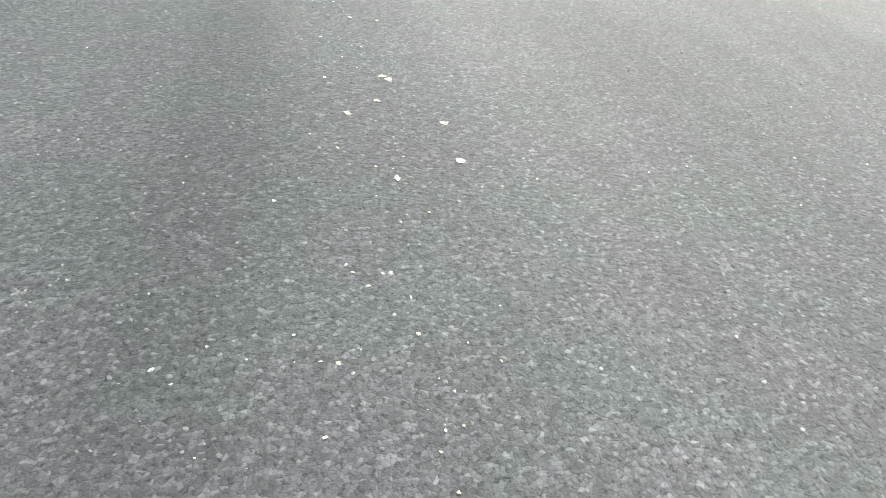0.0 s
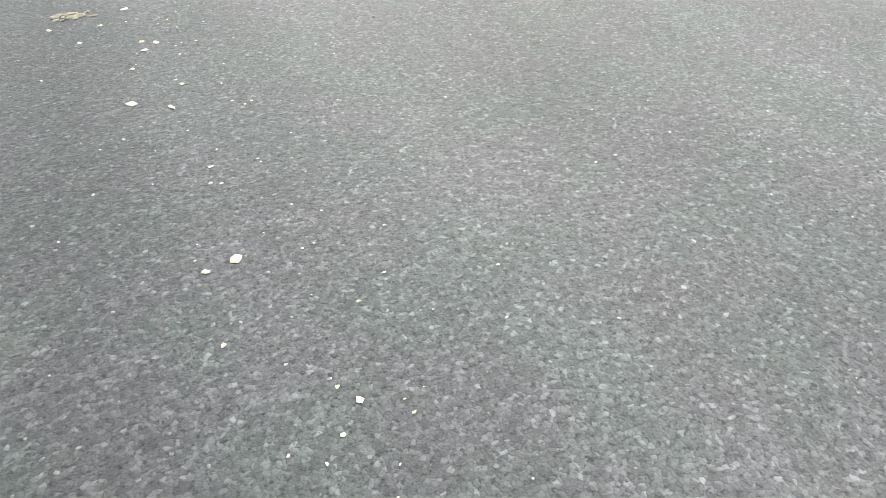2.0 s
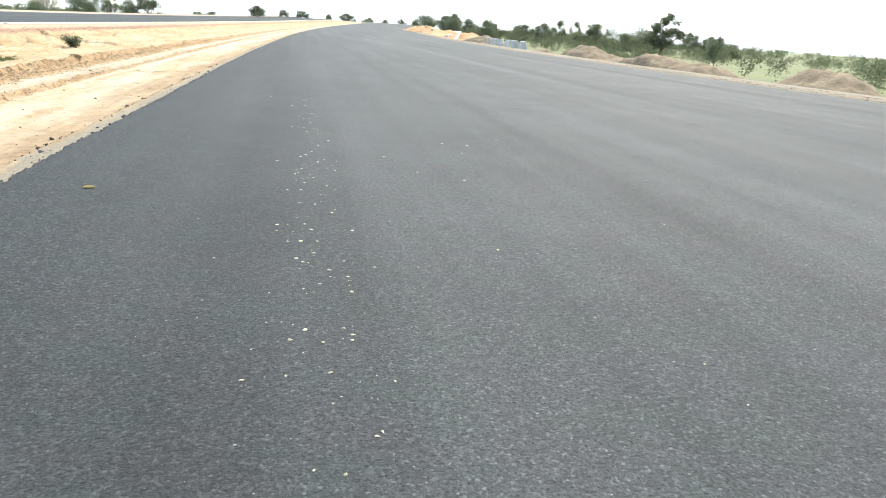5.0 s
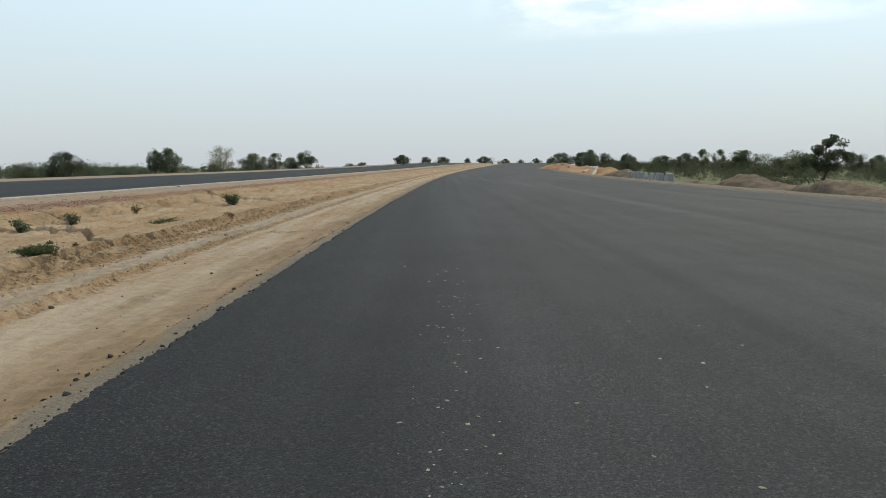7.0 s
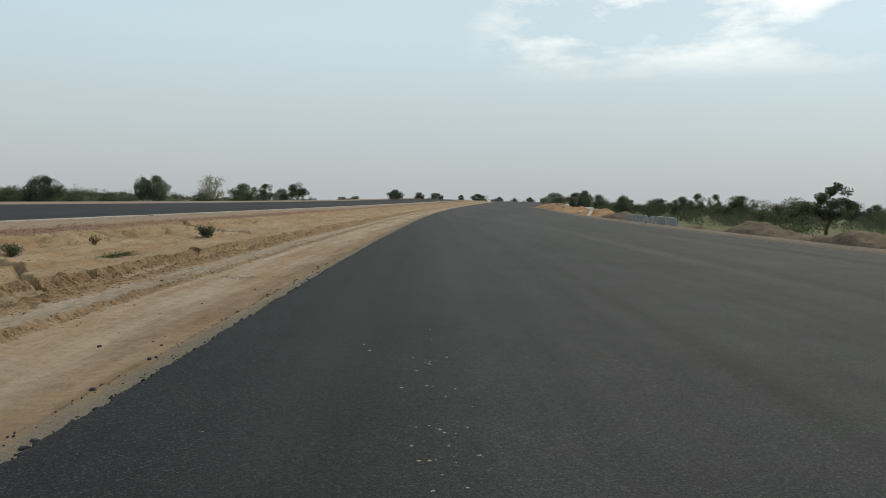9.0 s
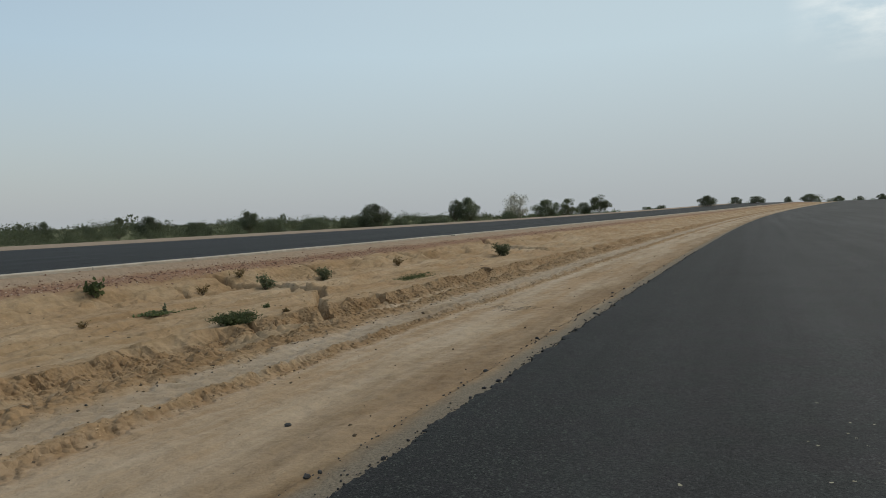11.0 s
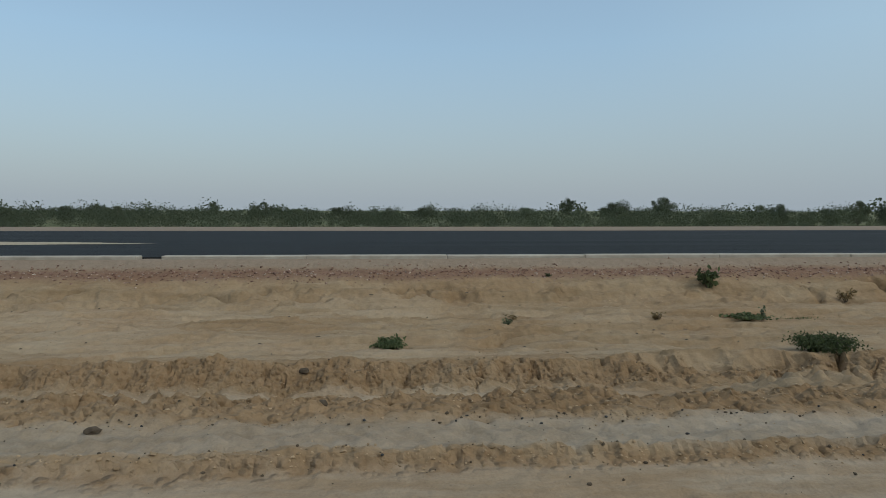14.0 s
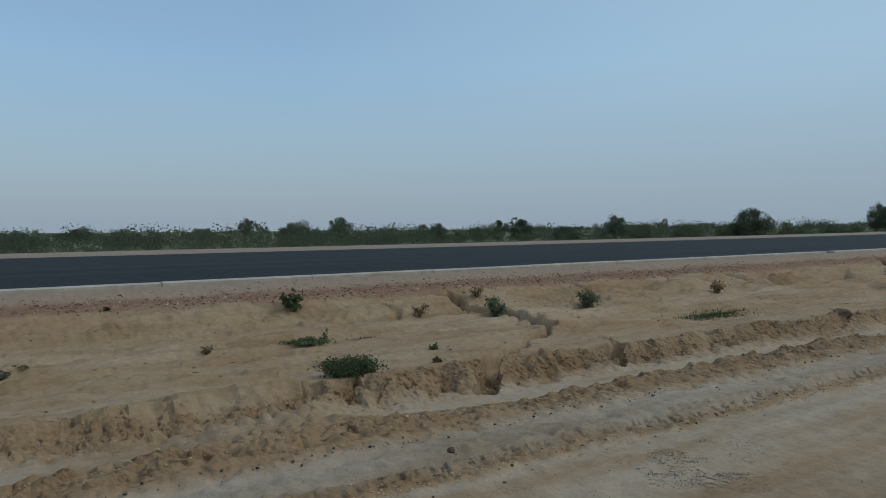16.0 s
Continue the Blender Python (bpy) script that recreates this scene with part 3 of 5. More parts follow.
def land(u, y):
    """Height of the ground at u metres right of the asphalt's edge and y along it."""
    u, y = np.broadcast_arrays(np.asarray(u, float), np.asarray(y, float))
    # the cut bank wanders and slumps; the shoulders keep straight
    k = hump(u, -6.3, 2.2)
    slump = np.exp(-((y - 12.6) / 1.1) ** 2)
    w = u + k * (0.35 * fbm(u * 0.2, y * 0.45, 3, 3) + 0.30 * fbm(u * 0.9, y * 1.7, 5, 4, 0.6) + 0.55 * slump + 0.28 * (lumps(u * 0.8, y * 1.6, 201) - 0.45) + 0.09 * (lumps(u * 2.2, y * 4.2, 203) - 0.4))
    w = w - hump(u, -2.12, 0.55) * np.interp(y, (2.0, 7.6, 9.5, 14.0, 18.0, 30.0), (0.2, 0.13, 0.06, -0.08, -0.1, 0.0))
    w = w + hump(u, -2.15, 0.4) * (0.05 * fbm(u * 0.5, y * 1.6, 9, 3, 0.6) + 0.055 * fbm(u * 2.0, y * 13, 10, 3, 0.7))
    z = np.interp(w, PROFILE_U, PROFILE_Z)
    # crumbled teeth along the step, lumps on the berm, rills down the bank
    z = z + hump(u, -2.16, 0.10) * 0.05 * np.abs(fbm(u * 9, y * 9, 23, 3, 0.6))
    z = z + hump(u, -3.1, 0.42) * (0.07 * fbm(u * 1.6, y * 0.9, 11, 4) + 0.10 * np.abs(fbm(u * 5.5, y * 5.5, 21, 4, 0.6)))
    z = z + hump(u, -4.3, 0.9) * slump * (0.22 + 0.25 * np.abs(fbm(u * 4, y * 4, 25, 4, 0.6)))
    z = z + hump(u, -5.95, 0.55) * (0.055 * fbm(u * 1.5, y * 4.0, 13, 4, 0.7) + 0.13 * fbm(u * 1.2, y * 1.7, 14, 3) - 0.12 * np.abs(fbm(u * 3, y * 3, 15, 3)) + 0.06 * np.abs(fbm(u * 8, y * 8, 27, 3, 0.6)))
    # crumbled blocks on the bank, in the slump, on the berm and along the step
    z = z + hump(u, -5.92, 0.42) * (0.15 * (lumps(u * 3.4, y * 3.0, 211) - 0.35) + 0.085 * (lumps(u * 8, y * 7, 213) - 0.35))
    z = z + hump(u, -5.2, 1.5) * slump * (0.08 * (lumps(u * 4.5, y * 4.5, 215) - 0.3) + 0.07 * (lumps(u * 10, y * 10, 217) - 0.3))
    z = z + hump(u, -3.18, 0.6) * (0.085 * (lumps(u * 4.5, y * 4.2, 219) - 0.3) + 0.08 * (lumps(u * 9, y * 8, 221) - 0.35)) * (0.45 + 1.2 * np.clip(0.5 + 1.6 * fbm(y * 0.35, u * 0, 222, 3), 0, 1))
    z = z + hump(u, -2.16, 0.10) * 0.024 * (lumps(u * 20, y * 15, 223) - 0.35)
    # drying cracks and rills that notch the bank, crumbs on the berm
    r = np.abs(fbm(y * 1.9 + 0.8 * fbm(u * 1.5, y * 1.5, 241, 3), u * 0.5, 243, 3))
    z = z - hump(u, -6.1, 0.5) * 0.11 * np.clip(1 - r / 0.018, 0, 1) ** 0.6
    r = np.abs(fbm(y * 4.5 + 0.5 * fbm(u * 3, y * 3, 245, 3), u * 1.3, 247, 2))
    z = z - hump(u, -5.98, 0.3) * 0.03 * np.clip(1 - r / 0.06, 0, 1)
    z = z + hump(u, -3.15, 0.5) * 0.05 * (lumps(u * 17, y * 15, 249) - 0.3) * np.clip(0.4 + 2.2 * fbm(u * 0.9, y * 0.6, 251, 3), 0, 1.2)
    z = z + hump(u, -5.7, 0.45) * 0.045 * (lumps(u * 15, y * 13, 253) - 0.3) * np.clip(0.3 + 2.2 * fbm(u * 0.9, y * 0.8, 255, 3), 0, 1.2)
    # low broken ledges washed out of the slope under the kerb and on the flat
    ledge = np.clip((fbm(u * 1.3, y * 0.55, 225, 5, 0.6) + 0.02) * 14, 0, 1)
    z = z + hump(u, -10.9, 0.9) * 0.14 * (ledge - 0.5) + hump(u, -8.4, 2.0) * 0.055 * (np.clip(fbm(u * 1.2, y * 0.5, 227, 5, 0.6) * 14, 0, 1) - 0.5)
    wash = fbm(u * 2.0, y * 0.32, 261, 5, 0.6)
    z = z + hump(u, -9.1, 3.0) * 0.045 * (np.clip((wash + 0.22) * 22, 0, 1) + np.clip((wash - 0.02) * 22, 0, 1) + np.clip((wash - 0.2) * 22, 0, 1) - 1.5)
    z = z + hump(u, -9.0, 3.4) * (0.08 * fbm(u * 0.7, y * 0.35, 31, 4) + 0.07 * fbm(u * 3.5, y * 1.6, 33, 4, 0.6))
    z = z + hump(u, -11.2, 0.8) * 0.22 * fbm(u * 2.2, y * 1.3, 35, 5, 0.65)
    z = z + hump(u, -1.2, 1.0) * 0.022 * fbm(u * 2.0, y * 0.9, 41, 4) + hump(u, -2.45, 0.32) * (0.009 * np.sin(y * 48 + 3 * np.sin(u * 14)) + 0.05 * fbm(u * 4, y * 3, 43, 4, 0.6))
    z = z + 0.02 * fbm(u * 9, y * 9, 51, 3, 0.6) * ((u < -0.3) & (u > -12.6))
    for wide, deep, pts in GULLIES:
        if np.size(u) > 1:
            wob = 0.16 * vnoise(u * 3, y * 3, 61) + 0.07 * vnoise(u * 9, y * 9, 62)
            d = near_line(u + wob, y + wob, pts)
            z = z - deep * (0.8 + 0.6 * vnoise(u * 1.7, y * 1.7, 63)) * np.clip(1.5 - 1.5 * d / wide, 0, 1) ** 0.6 + 0.012 * np.clip(1 - np.abs(d - wide * 1.4) / 0.1, 0, 1)
    for lift, pts in LIPS:
        pu = [p[0] for p in pts]
        past = y + 0.12 * fbm(u * 3.0, y * 0.6, 69, 4, 0.65) - np.interp(u, pu, [p[1] for p in pts])
        inside = np.clip(2.0 * np.minimum(u - pu[0] + 0.1, pu[-1] + 0.1 - u), 0, 1)
        z = z + lift * inside * (0.8 + 0.7 * vnoise(u * 2.1, y * 0.5, 73)) * np.where(past > 0, np.clip(1 - past / 2.2, 0, 1), 0)
    for drop, pts in LEDGES:
        if np.size(u) > 1:
            pts = sorted(pts, key=lambda p: p[1])
            py = [p[1] for p in pts]
            uu = u + 0.14 * fbm(y * 2.5, u * 0.8, 65, 4, 0.65)
            d = uu - np.interp(y, py, [p[0] for p in pts])
            inside = np.clip(1.4 * np.minimum(y - py[0] + 0.15, py[-1] + 0.15 - y) / 0.75, 0, 1)
            z = z - drop * inside * (0.8 + 0.8 * vnoise(y * 2.3, u, 67)) * np.where(d > 0, np.clip(1 - d / 0.9, 0, 1), 0) + 0.25 * drop * inside * np.clip(1 + d / 0.5, 0, 1) * (d <= 0)
    out = np.clip((np.abs(u + 6.5) - 32) / 60, 0, 1)
    z = z + out * 0.9 * fbm(u * 0.02, y * 0.02, 71, 3)
    return z + rise(y) * np.clip(1 - (np.abs(u + 6.5) - 40) / 60, 0.25, 1)


def spread(a, b, step):
    return np.arange(a, b, step)


def grow(a, b, step, rate=1.12):
    out, v = [], a
    while abs(v - a) < abs(b - a):
        out.append(v)
        v += step if b > a else -step
        step *= rate
    return np.array(out + [b])


def sheet(us, ys):
    """A grid of quads over u and y, laid along the bend."""
    U, Y = np.meshgrid(us, ys)
    Z = land(U, Y)
    idx = np.arange(U.size).reshape(U.shape)
    quads = np.stack([idx[:-1, :-1], idx[:-1, 1:], idx[1:, 1:], idx[1:, :-1]], -1).reshape(-1, 4)
    return np.stack([U + bend(Y), Y, Z], -1).reshape(-1, 3), quads


US = np.unique(np.r_[grow(-31.5, -4000, 1.2), spread(-31.5, -28.0, 0.5), [-28.0, -27.8], spread(-27, -13.2, 2.0), spread(-13.2, -11.8, 0.07), spread(-11.8, -7.0, 0.042), spread(-7.0, -5.4, 0.025), spread(-5.4, -3.9, 0.045), spread(-3.9, -2.4, 0.025), spread(-2.4, -2.0, 0.016), spread(-2.0, -0.45, 0.04), spread(-0.45, 0.36, 0.02), [7.0, 14.7, 15.02, 15.12], spread(15.3, 20.2, 0.2), grow(20.2, 4000, 0.8)].round(4))
YS = np.unique(np.r_[grow(-4.0, -4000, 0.4, 1.15), spread(-4, 3, 0.07), spread(3, 16.5, 0.028), spread(16.5, 24, 0.042), spread(24, 40, 0.12), grow(40, 300, 0.24, 1.03), grow(300, 4000, 4.0, 1.15)].round(4))
ground_mesh = mesh_from("ground", *sheet(US, YS), EARTH, True)
# crumbled bank and berm keep their facets, the trodden flats are smooth
mid_u = np.tile((US[1:] + US[:-1]) / 2, len(YS) - 1)
mid_y = np.repeat((YS[1:] + YS[:-1]) / 2, len(US) - 1)
broken = ((mid_u > -6.5) & (mid_u < -5.5)) | ((mid_u > -3.75) & (mid_u < -2.65)) | ((mid_u > -2.24) & (mid_u < -2.08))
ground_mesh.polygons.foreach_set("use_smooth", ~(broken & (mid_y > -4) & (mid_y < 40)))
ground = tagged(new("ground", ground_mesh), "sandy earth median and fields with rain-cut gullies and tyre tracks", "ground", kind="structure")


def height(x, y):
    return float(land(np.array([x - bend(y)]), np.array([y]))[0])


# ---------------- carriageways ----------------
def carriageway(name, left, right, z_left, z_right, ragged, ys, label):
    """An asphalt slab with a ragged edge; it follows the bend and the rise."""
    cols = np.r_[left, left + 0.12, np.linspace(left + 0.6, right - 0.6, 9), right - 0.12, right]
    U, Y = np.meshgrid(cols, ys)
    edge = ragged * (0.3 * fbm(Y * 1.7, Y * 0, 81, 3, 0.6) + 0.8 * fbm(Y * 9.0, Y * 0, 83, 4, 0.75))
    side_l, side_r = np.clip(1 - (U - left) / 0.14, 0, 1), np.clip(1 - (right - U) / 0.14, 0, 1)
    X = U + edge * (side_l - side_r) + bend(Y)
    Z = z_left + (z_right - z_left) * (U - left) / (right - left) + rise(Y) - 0.012 * (side_l + side_r)
    rows_n, cols_n = U.shape
    top = np.stack([X, Y, Z], -1).reshape(-1, 3)
    idx = np.arange(U.size).reshape(U.shape)
    quads = np.stack([idx[:-1, :-1], idx[:-1, 1:], idx[1:, 1:], idx[1:, :-1]], -1).reshape(-1, 4)
    low = top.copy()
    low[:, 2] -= 0.10
    low_l, low_r = low.reshape(rows_n, cols_n, 3)[:, 0] - (0.02, 0, 0), low.reshape(rows_n, cols_n, 3)[:, -1] + (0.02, 0, 0)
    n0 = U.size
    li, ri = n0 + np.arange(rows_n), n0 + rows_n + np.arange(rows_n)
    ql = np.stack([idx[:-1, 0], idx[1:, 0], li[1:], li[:-1]], -1)
    qr = np.stack([idx[1:, -1], idx[:-1, -1], ri[:-1], ri[1:]], -1)
    ob = new(name, mesh_from(name, np.r_[top, low_l, low_r], np.r_[quads, ql, qr], ASPHALT))
    return tagged(ob, label, "road", kind="structure")


YR = np.unique(np.r_[grow(-6, -900, 0.3, 1.12), spread(-6, 24, 0.02), grow(24, 900, 0.04, 1.025)].round(4))
YF = np.unique(np.r_[grow(-10, -900, 1.0, 1.12), spread(-10, 60, 0.5), grow(60, 900, 0.6, 1.05)].round(4))
carriageway("road_near", 0.0, 15.0, 0.0, 0.0, 0.05, YR, "fresh dark grey asphalt carriageway with a ragged unmarked edge")
carriageway("road_far", -27.9, -12.9, 0.205, 0.125, 0.02, YF, "dark asphalt carriageway beyond the earth median")


def tube(bm, a, b, r0, r1, sides=6):
    a, b = Vector(a), Vector(b)
    d = (b - a).normalized()
    q = d.to_track_quat("Z", "Y").to_matrix()
    rings = []
    for p, r in ((a, r0), (b, r1)):
        rings.append([bm.verts.new(p + q @ Vector((r * math.cos(2 * math.pi * i / sides), r * math.sin(2 * math.pi * i / sides), 0))) for i in range(sides)])
    for i in range(sides):
        bm.faces.new((rings[0][i], rings[0][(i + 1) % sides], rings[1][(i + 1) % sides], rings[1][i]))
    bm.faces.new(rings[1])


def chamfer_box(size, bevel=0.02):
    bm = bmesh.new()
    bmesh.ops.create_cube(bm, size=1)
    bmesh.ops.scale(bm, vec=size, verts=bm.verts)
    bmesh.ops.bevel(bm, geom=bm.edges[:], offset=bevel, segments=1, affect="EDGES")
    return bm


# concrete edging of the far carriageway, cast in lengths, with two drain gaps
kerb = tagged(new("kerb"), "pale concrete kerb with drain gaps along the far asphalt", "kerb", kind="structure")
KERB_LONG = 3.0
kerb_mesh = bpy.data.meshes.new("kerb_length")
bm_kerb = chamfer_box((0.28, KERB_LONG - 0.006, 0.24), 0.018)
bm_kerb.to_mesh(kerb_mesh)
bm_kerb.free()
kerb_mesh.materials.append(CONCRETE)
for k in range(-8, 60):
    y0 = 3.9 + KERB_LONG * k if k >= 0 else 3.42 + KERB_LONG * (k + 1) - KERB_LONG
    if k == 10:
        continue
    yc = y0 + KERB_LONG / 2
    ob = new("kerb_length", kerb_mesh)
    ob.parent = kerb
    slope = math.atan2(float(bend(yc + 1) - bend(yc - 1)), 2)
    ob.matrix_basis = pose(-12.78 + float(bend(yc)), yc, 0.035 + float(rise(yc)) + 0.004 * math.sin(k * 2.3), math.degrees(0.0001 * yc), 0, -math.degrees(slope))
for yc, long in ((3.9 + KERB_LONG * 10 + 0.65, 1.3), (3.9 + KERB_LONG * 11 - 0.62, 1.24)):
    ob = part("kerb_length", chamfer_box((0.28, long, 0.24), 0.018), CONCRETE, kerb)
    ob.matrix_basis = pose(-12.78 + float(bend(yc)), yc, 0.035 + float(rise(yc)), 0, 0, -1.4)


# ---------------- loose stuff ----------------
def lump_shape(kind):
    """Unit shapes for scattered bits: a half dome of 6 sides, and a rough eight-sided lump."""
    if kind == "dome":
        a = np.arange(6) * math.pi / 3
        v = np.r_[np.c_[np.cos(a), np.sin(a), a * 0 - 0.1], np.c_[0.62 * np.cos(a + 0.3), 0.62 * np.sin(a + 0.3), a * 0 + 0.75], [[0, 0, 0.95]]]
        f = [(i, (i + 1) % 6, 6 + i) for i in range(6)] + [((i + 1) % 6, 6 + (i + 1) % 6, 6 + i) for i in range(6)] + [(6 + i, 6 + (i + 1) % 6, 12) for i in range(6)]
    else:
        t = (1 + 5**0.5) / 2
        v = np.array([(-1, t, 0), (1, t, 0), (-1, -t, 0), (1, -t, 0), (0, -1, t), (0, 1, t), (0, -1, -t), (0, 1, -t), (t, 0, -1), (t, 0, 1), (-t, 0, -1), (-t, 0, 1)]) / 1.9
        f = [(0, 11, 5), (0, 5, 1), (0, 1, 7), (0, 7, 10), (0, 10, 11), (1, 5, 9), (5, 11, 4), (11, 10, 2), (10, 7, 6), (7, 1, 8), (3, 9, 4), (3, 4, 2), (3, 2, 6), (3, 6, 8), (3, 8, 9), (4, 9, 5), (2, 4, 11), (6, 2, 10), (8, 6, 7), (9, 8, 1)]
    return v, np.array(f)


def scatter(name, pts, sizes, flat, material, label, category, shape="lump", rough=0.25, seed=1):
    """Many small bits as one mesh. pts: x, y, z of their feet."""
    g = np.random.default_rng(seed)
    v, f = lump_shape(shape)
    pts, sizes = np.asarray(pts, float), np.asarray(sizes, float)
    n = len(pts)
    a = g.random(n) * 2 * math.pi
    stretch = np.stack([g.uniform(0.7, 1.35, n), g.uniform(0.7, 1.35, n), flat * g.uniform(0.7, 1.3, n)], -1)
    vv = v[None] * (1 + rough * (g.random((n, len(v), 1)) - 0.5) * 2) * stretch[:, None] * sizes[:, None, None]
    c, s = np.cos(a)[:, None], np.sin(a)[:, None]
    vv = np.stack([vv[..., 0] * c - vv[..., 1] * s, vv[..., 0] * s + vv[..., 1] * c, vv[..., 2]], -1)
    vv = vv + pts[:, None]
    ff = f[None] + (np.arange(n) * len(v))[:, None, None]
    ob = new(name, mesh_from(name, vv.reshape(-1, 3), ff.reshape(-1, 3), material))
    return tagged(ob, label, category, kind="stuff")


def on_land(u, y):
    return np.stack([u + bend(y), y, land(u, y)], -1)


rng = np.random.default_rng(7)
# stones standing proud of the binder where the camera starts
n = 13000
ax = rng.uniform(0.7, 5.2, n)
ay = -6.2 + 8.6 * rng.random(n) ** 1.25
n_more = 5000
ax = np.r_[ax, rng.uniform(0.04, 2.0, n_more)]
ay = np.r_[ay, rng.uniform(6.5, 13.5, n_more)]
n += n_more
scatter("aggregate", np.stack([ax, ay, np.full(n, -0.0012)], -1), rng.uniform(0.002, 0.0055, n), 0.6, AGGREGATE, "crushed stone aggregate standing proud of fresh asphalt", "aggregate", "dome", 0.3, 3)

# dark crumbs broken off the asphalt's edge, strewn over the shelf
n = 7000
cy = np.r_[rng.uniform(-4, 26, n // 2), rng.uniform(2, 16, n - n // 2)]
cu = -np.abs(rng.normal(0, 0.055, n)) + 0.012
far_out = rng.random(n) < 0.05
cu = np.where(far_out, -rng.uniform(0.1, 3.4, n), cu)
line = rng.random(n)
cu = np.where(line < 0.06, rng.normal(-0.33, 0.04, n), np.where(line > 0.93, rng.normal(-2.69, 0.03, n), cu))
scatter("asphalt_crumbs", on_land(cu, cy) + (0, 0, 0.004), np.where(cu < -0.45, 0.5, 1.0) * np.where(rng.random(n) < 0.1, rng.uniform(0.009, 0.024, n), rng.uniform(0.002, 0.008, n)), 0.75, CRUMB, "black asphalt crumbs strewn along the ragged edge", "crumbs", "lump", 0.3, 5)

# dry clods on the berm and below the cut bank
n = 10000
ky = rng.uniform(-3, 30, n)
ku = np.where(rng.random(n) < 0.45, rng.normal(-3.15, 0.24, n), np.where(rng.random(n) < 0.5, rng.normal(-5.8, 0.25, n), rng.normal(-2.13, 0.05, n)))
scatter("clods", on_land(ku, ky), np.where(rng.random(n) < 0.05, rng.uniform(0.010, 0.02, n), rng.uniform(0.004, 0.010, n)), 0.75, CLOD, "dry sandy clods crumbled along the berm and cut bank", "clods", "lump", 0.35, 6)
n = 3500
ky = rng.uniform(-3, 34, n)
ku = rng.uniform(-11.4, -6.2, n)
scatter("earth_crumbs", on_land(ku, ky), rng.uniform(0.004, 0.011, n) * (1 + 1.6 * (rng.random(n) < 0.05)), 0.7, CLOD, "small earth crumbs scattered over the median", "crumbs", "lump", 0.35, 16)

# reddish broken stone below the kerb and pale stone along the outer verge
n = 9000
gy = np.r_[rng.uniform(-8, 30, n * 3 // 4), rng.uniform(30, 70, n - n * 3 // 4)]
gu = np.clip(rng.normal(-12.08, 0.15, n), -12.6, -11.2)
scatter("red_gravel", on_land(gu, gy), 0.007 + 0.024 * rng.random(n) ** 2, 0.75, GRAVEL, "reddish broken stone spread below the kerb", "gravel", "lump", 0.3, 8)
n = 4000
gy = 8 + 90 * rng.random(n) ** 1.6
gu = 15.04 + 0.9 * rng.random(n) ** 1.5
scatter("verge_gravel", on_land(gu, gy), rng.uniform(0.008, 0.024, n), 0.7, GRAVEL, "pinkish crushed stone along the outer verge", "gravel", "lump", 0.3, 9)

# a patch of spilled asphalt grit on the pale shelf
n = 4500
which = rng.integers(3, size=n)
grit_u = np.array((-1.66, -1.38, -1.72))[which] + rng.normal(0, 0.10, n)
grit_y = np.array((13.95, 14.3, 14.5))[which] + rng.normal(0, 0.2, n)
keep = fbm(grit_u * 6, grit_y * 6, 301, 4) > -0.02
scatter("asphalt_grit", on_land(grit_u[keep], grit_y[keep]) + (0, 0, 0.001), rng.uniform(0.001, 0.0034, keep.sum()), 0.5, CRUMB, "grey asphalt grit spilled on the pale shelf", "grit", "lump", 0.3, 18)
# single dark clods thrown over the shelf, the tyre band, the berm and the lip of the bank
n = 1300
dy = rng.uniform(-2, 24, n)
pick = rng.random(n)
du = np.where(pick < 0.3, rng.normal(-2.7, 0.04, n), np.where(pick < 0.55, rng.normal(-3.25, 0.3, n), np.where(pick < 0.7, rng.normal(-6.2, 0.12, n), np.where(pick < 0.85, rng.normal(-2.15, 0.12, n), rng.uniform(-2.7, -0.4, n)))))
scatter("dark_clods", on_land(du, dy) + (0, 0, 0.004), 0.003 + 0.009 * rng.random(n) ** 3, 0.75, STONE, "small dark brown clods thrown over the shelf and berm", "clods", "lump", 0.35, 19)
# pale chips trodden into the asphalt along one wheel line
CHIPS = [
    (1.756, -4.508), (1.964, -4.299), (1.865, -4.279), (1.855, -4.043), (1.693, -3.841), (1.67, -2.61), (1.701, -3.64), (1.776, -3.266), (1.645, -2.848), (1.786, -2.776), (1.738, -2.914), (2.831, -2.436), (1.761, -3.626), (1.814, -5.108),
    (2.072, -5.363), (2.07, -5.154), (1.899, -5.023), (1.911, -5.449), (1.761, -4.866), (1.949, -4.863), (1.933, -4.838),
    (1.698, -2.035), (1.61, -2.18), (1.72, -2.39), (1.76, -2.42), (1.72, -2.47), (1.54, -2.32), (1.45, -2.16), (2.27, -1.19), (2.06, -0.64), (1.51, -1.03), (1.51, -0.79), (1.59, -0.54), (1.52, -1.47), (1.7, -1.58), (1.41, -1.45), (2.85, -1.63), (2.79, -1.51), (2.89, -1.46), (2.93, -1.96), (2.63, -2.3),
]
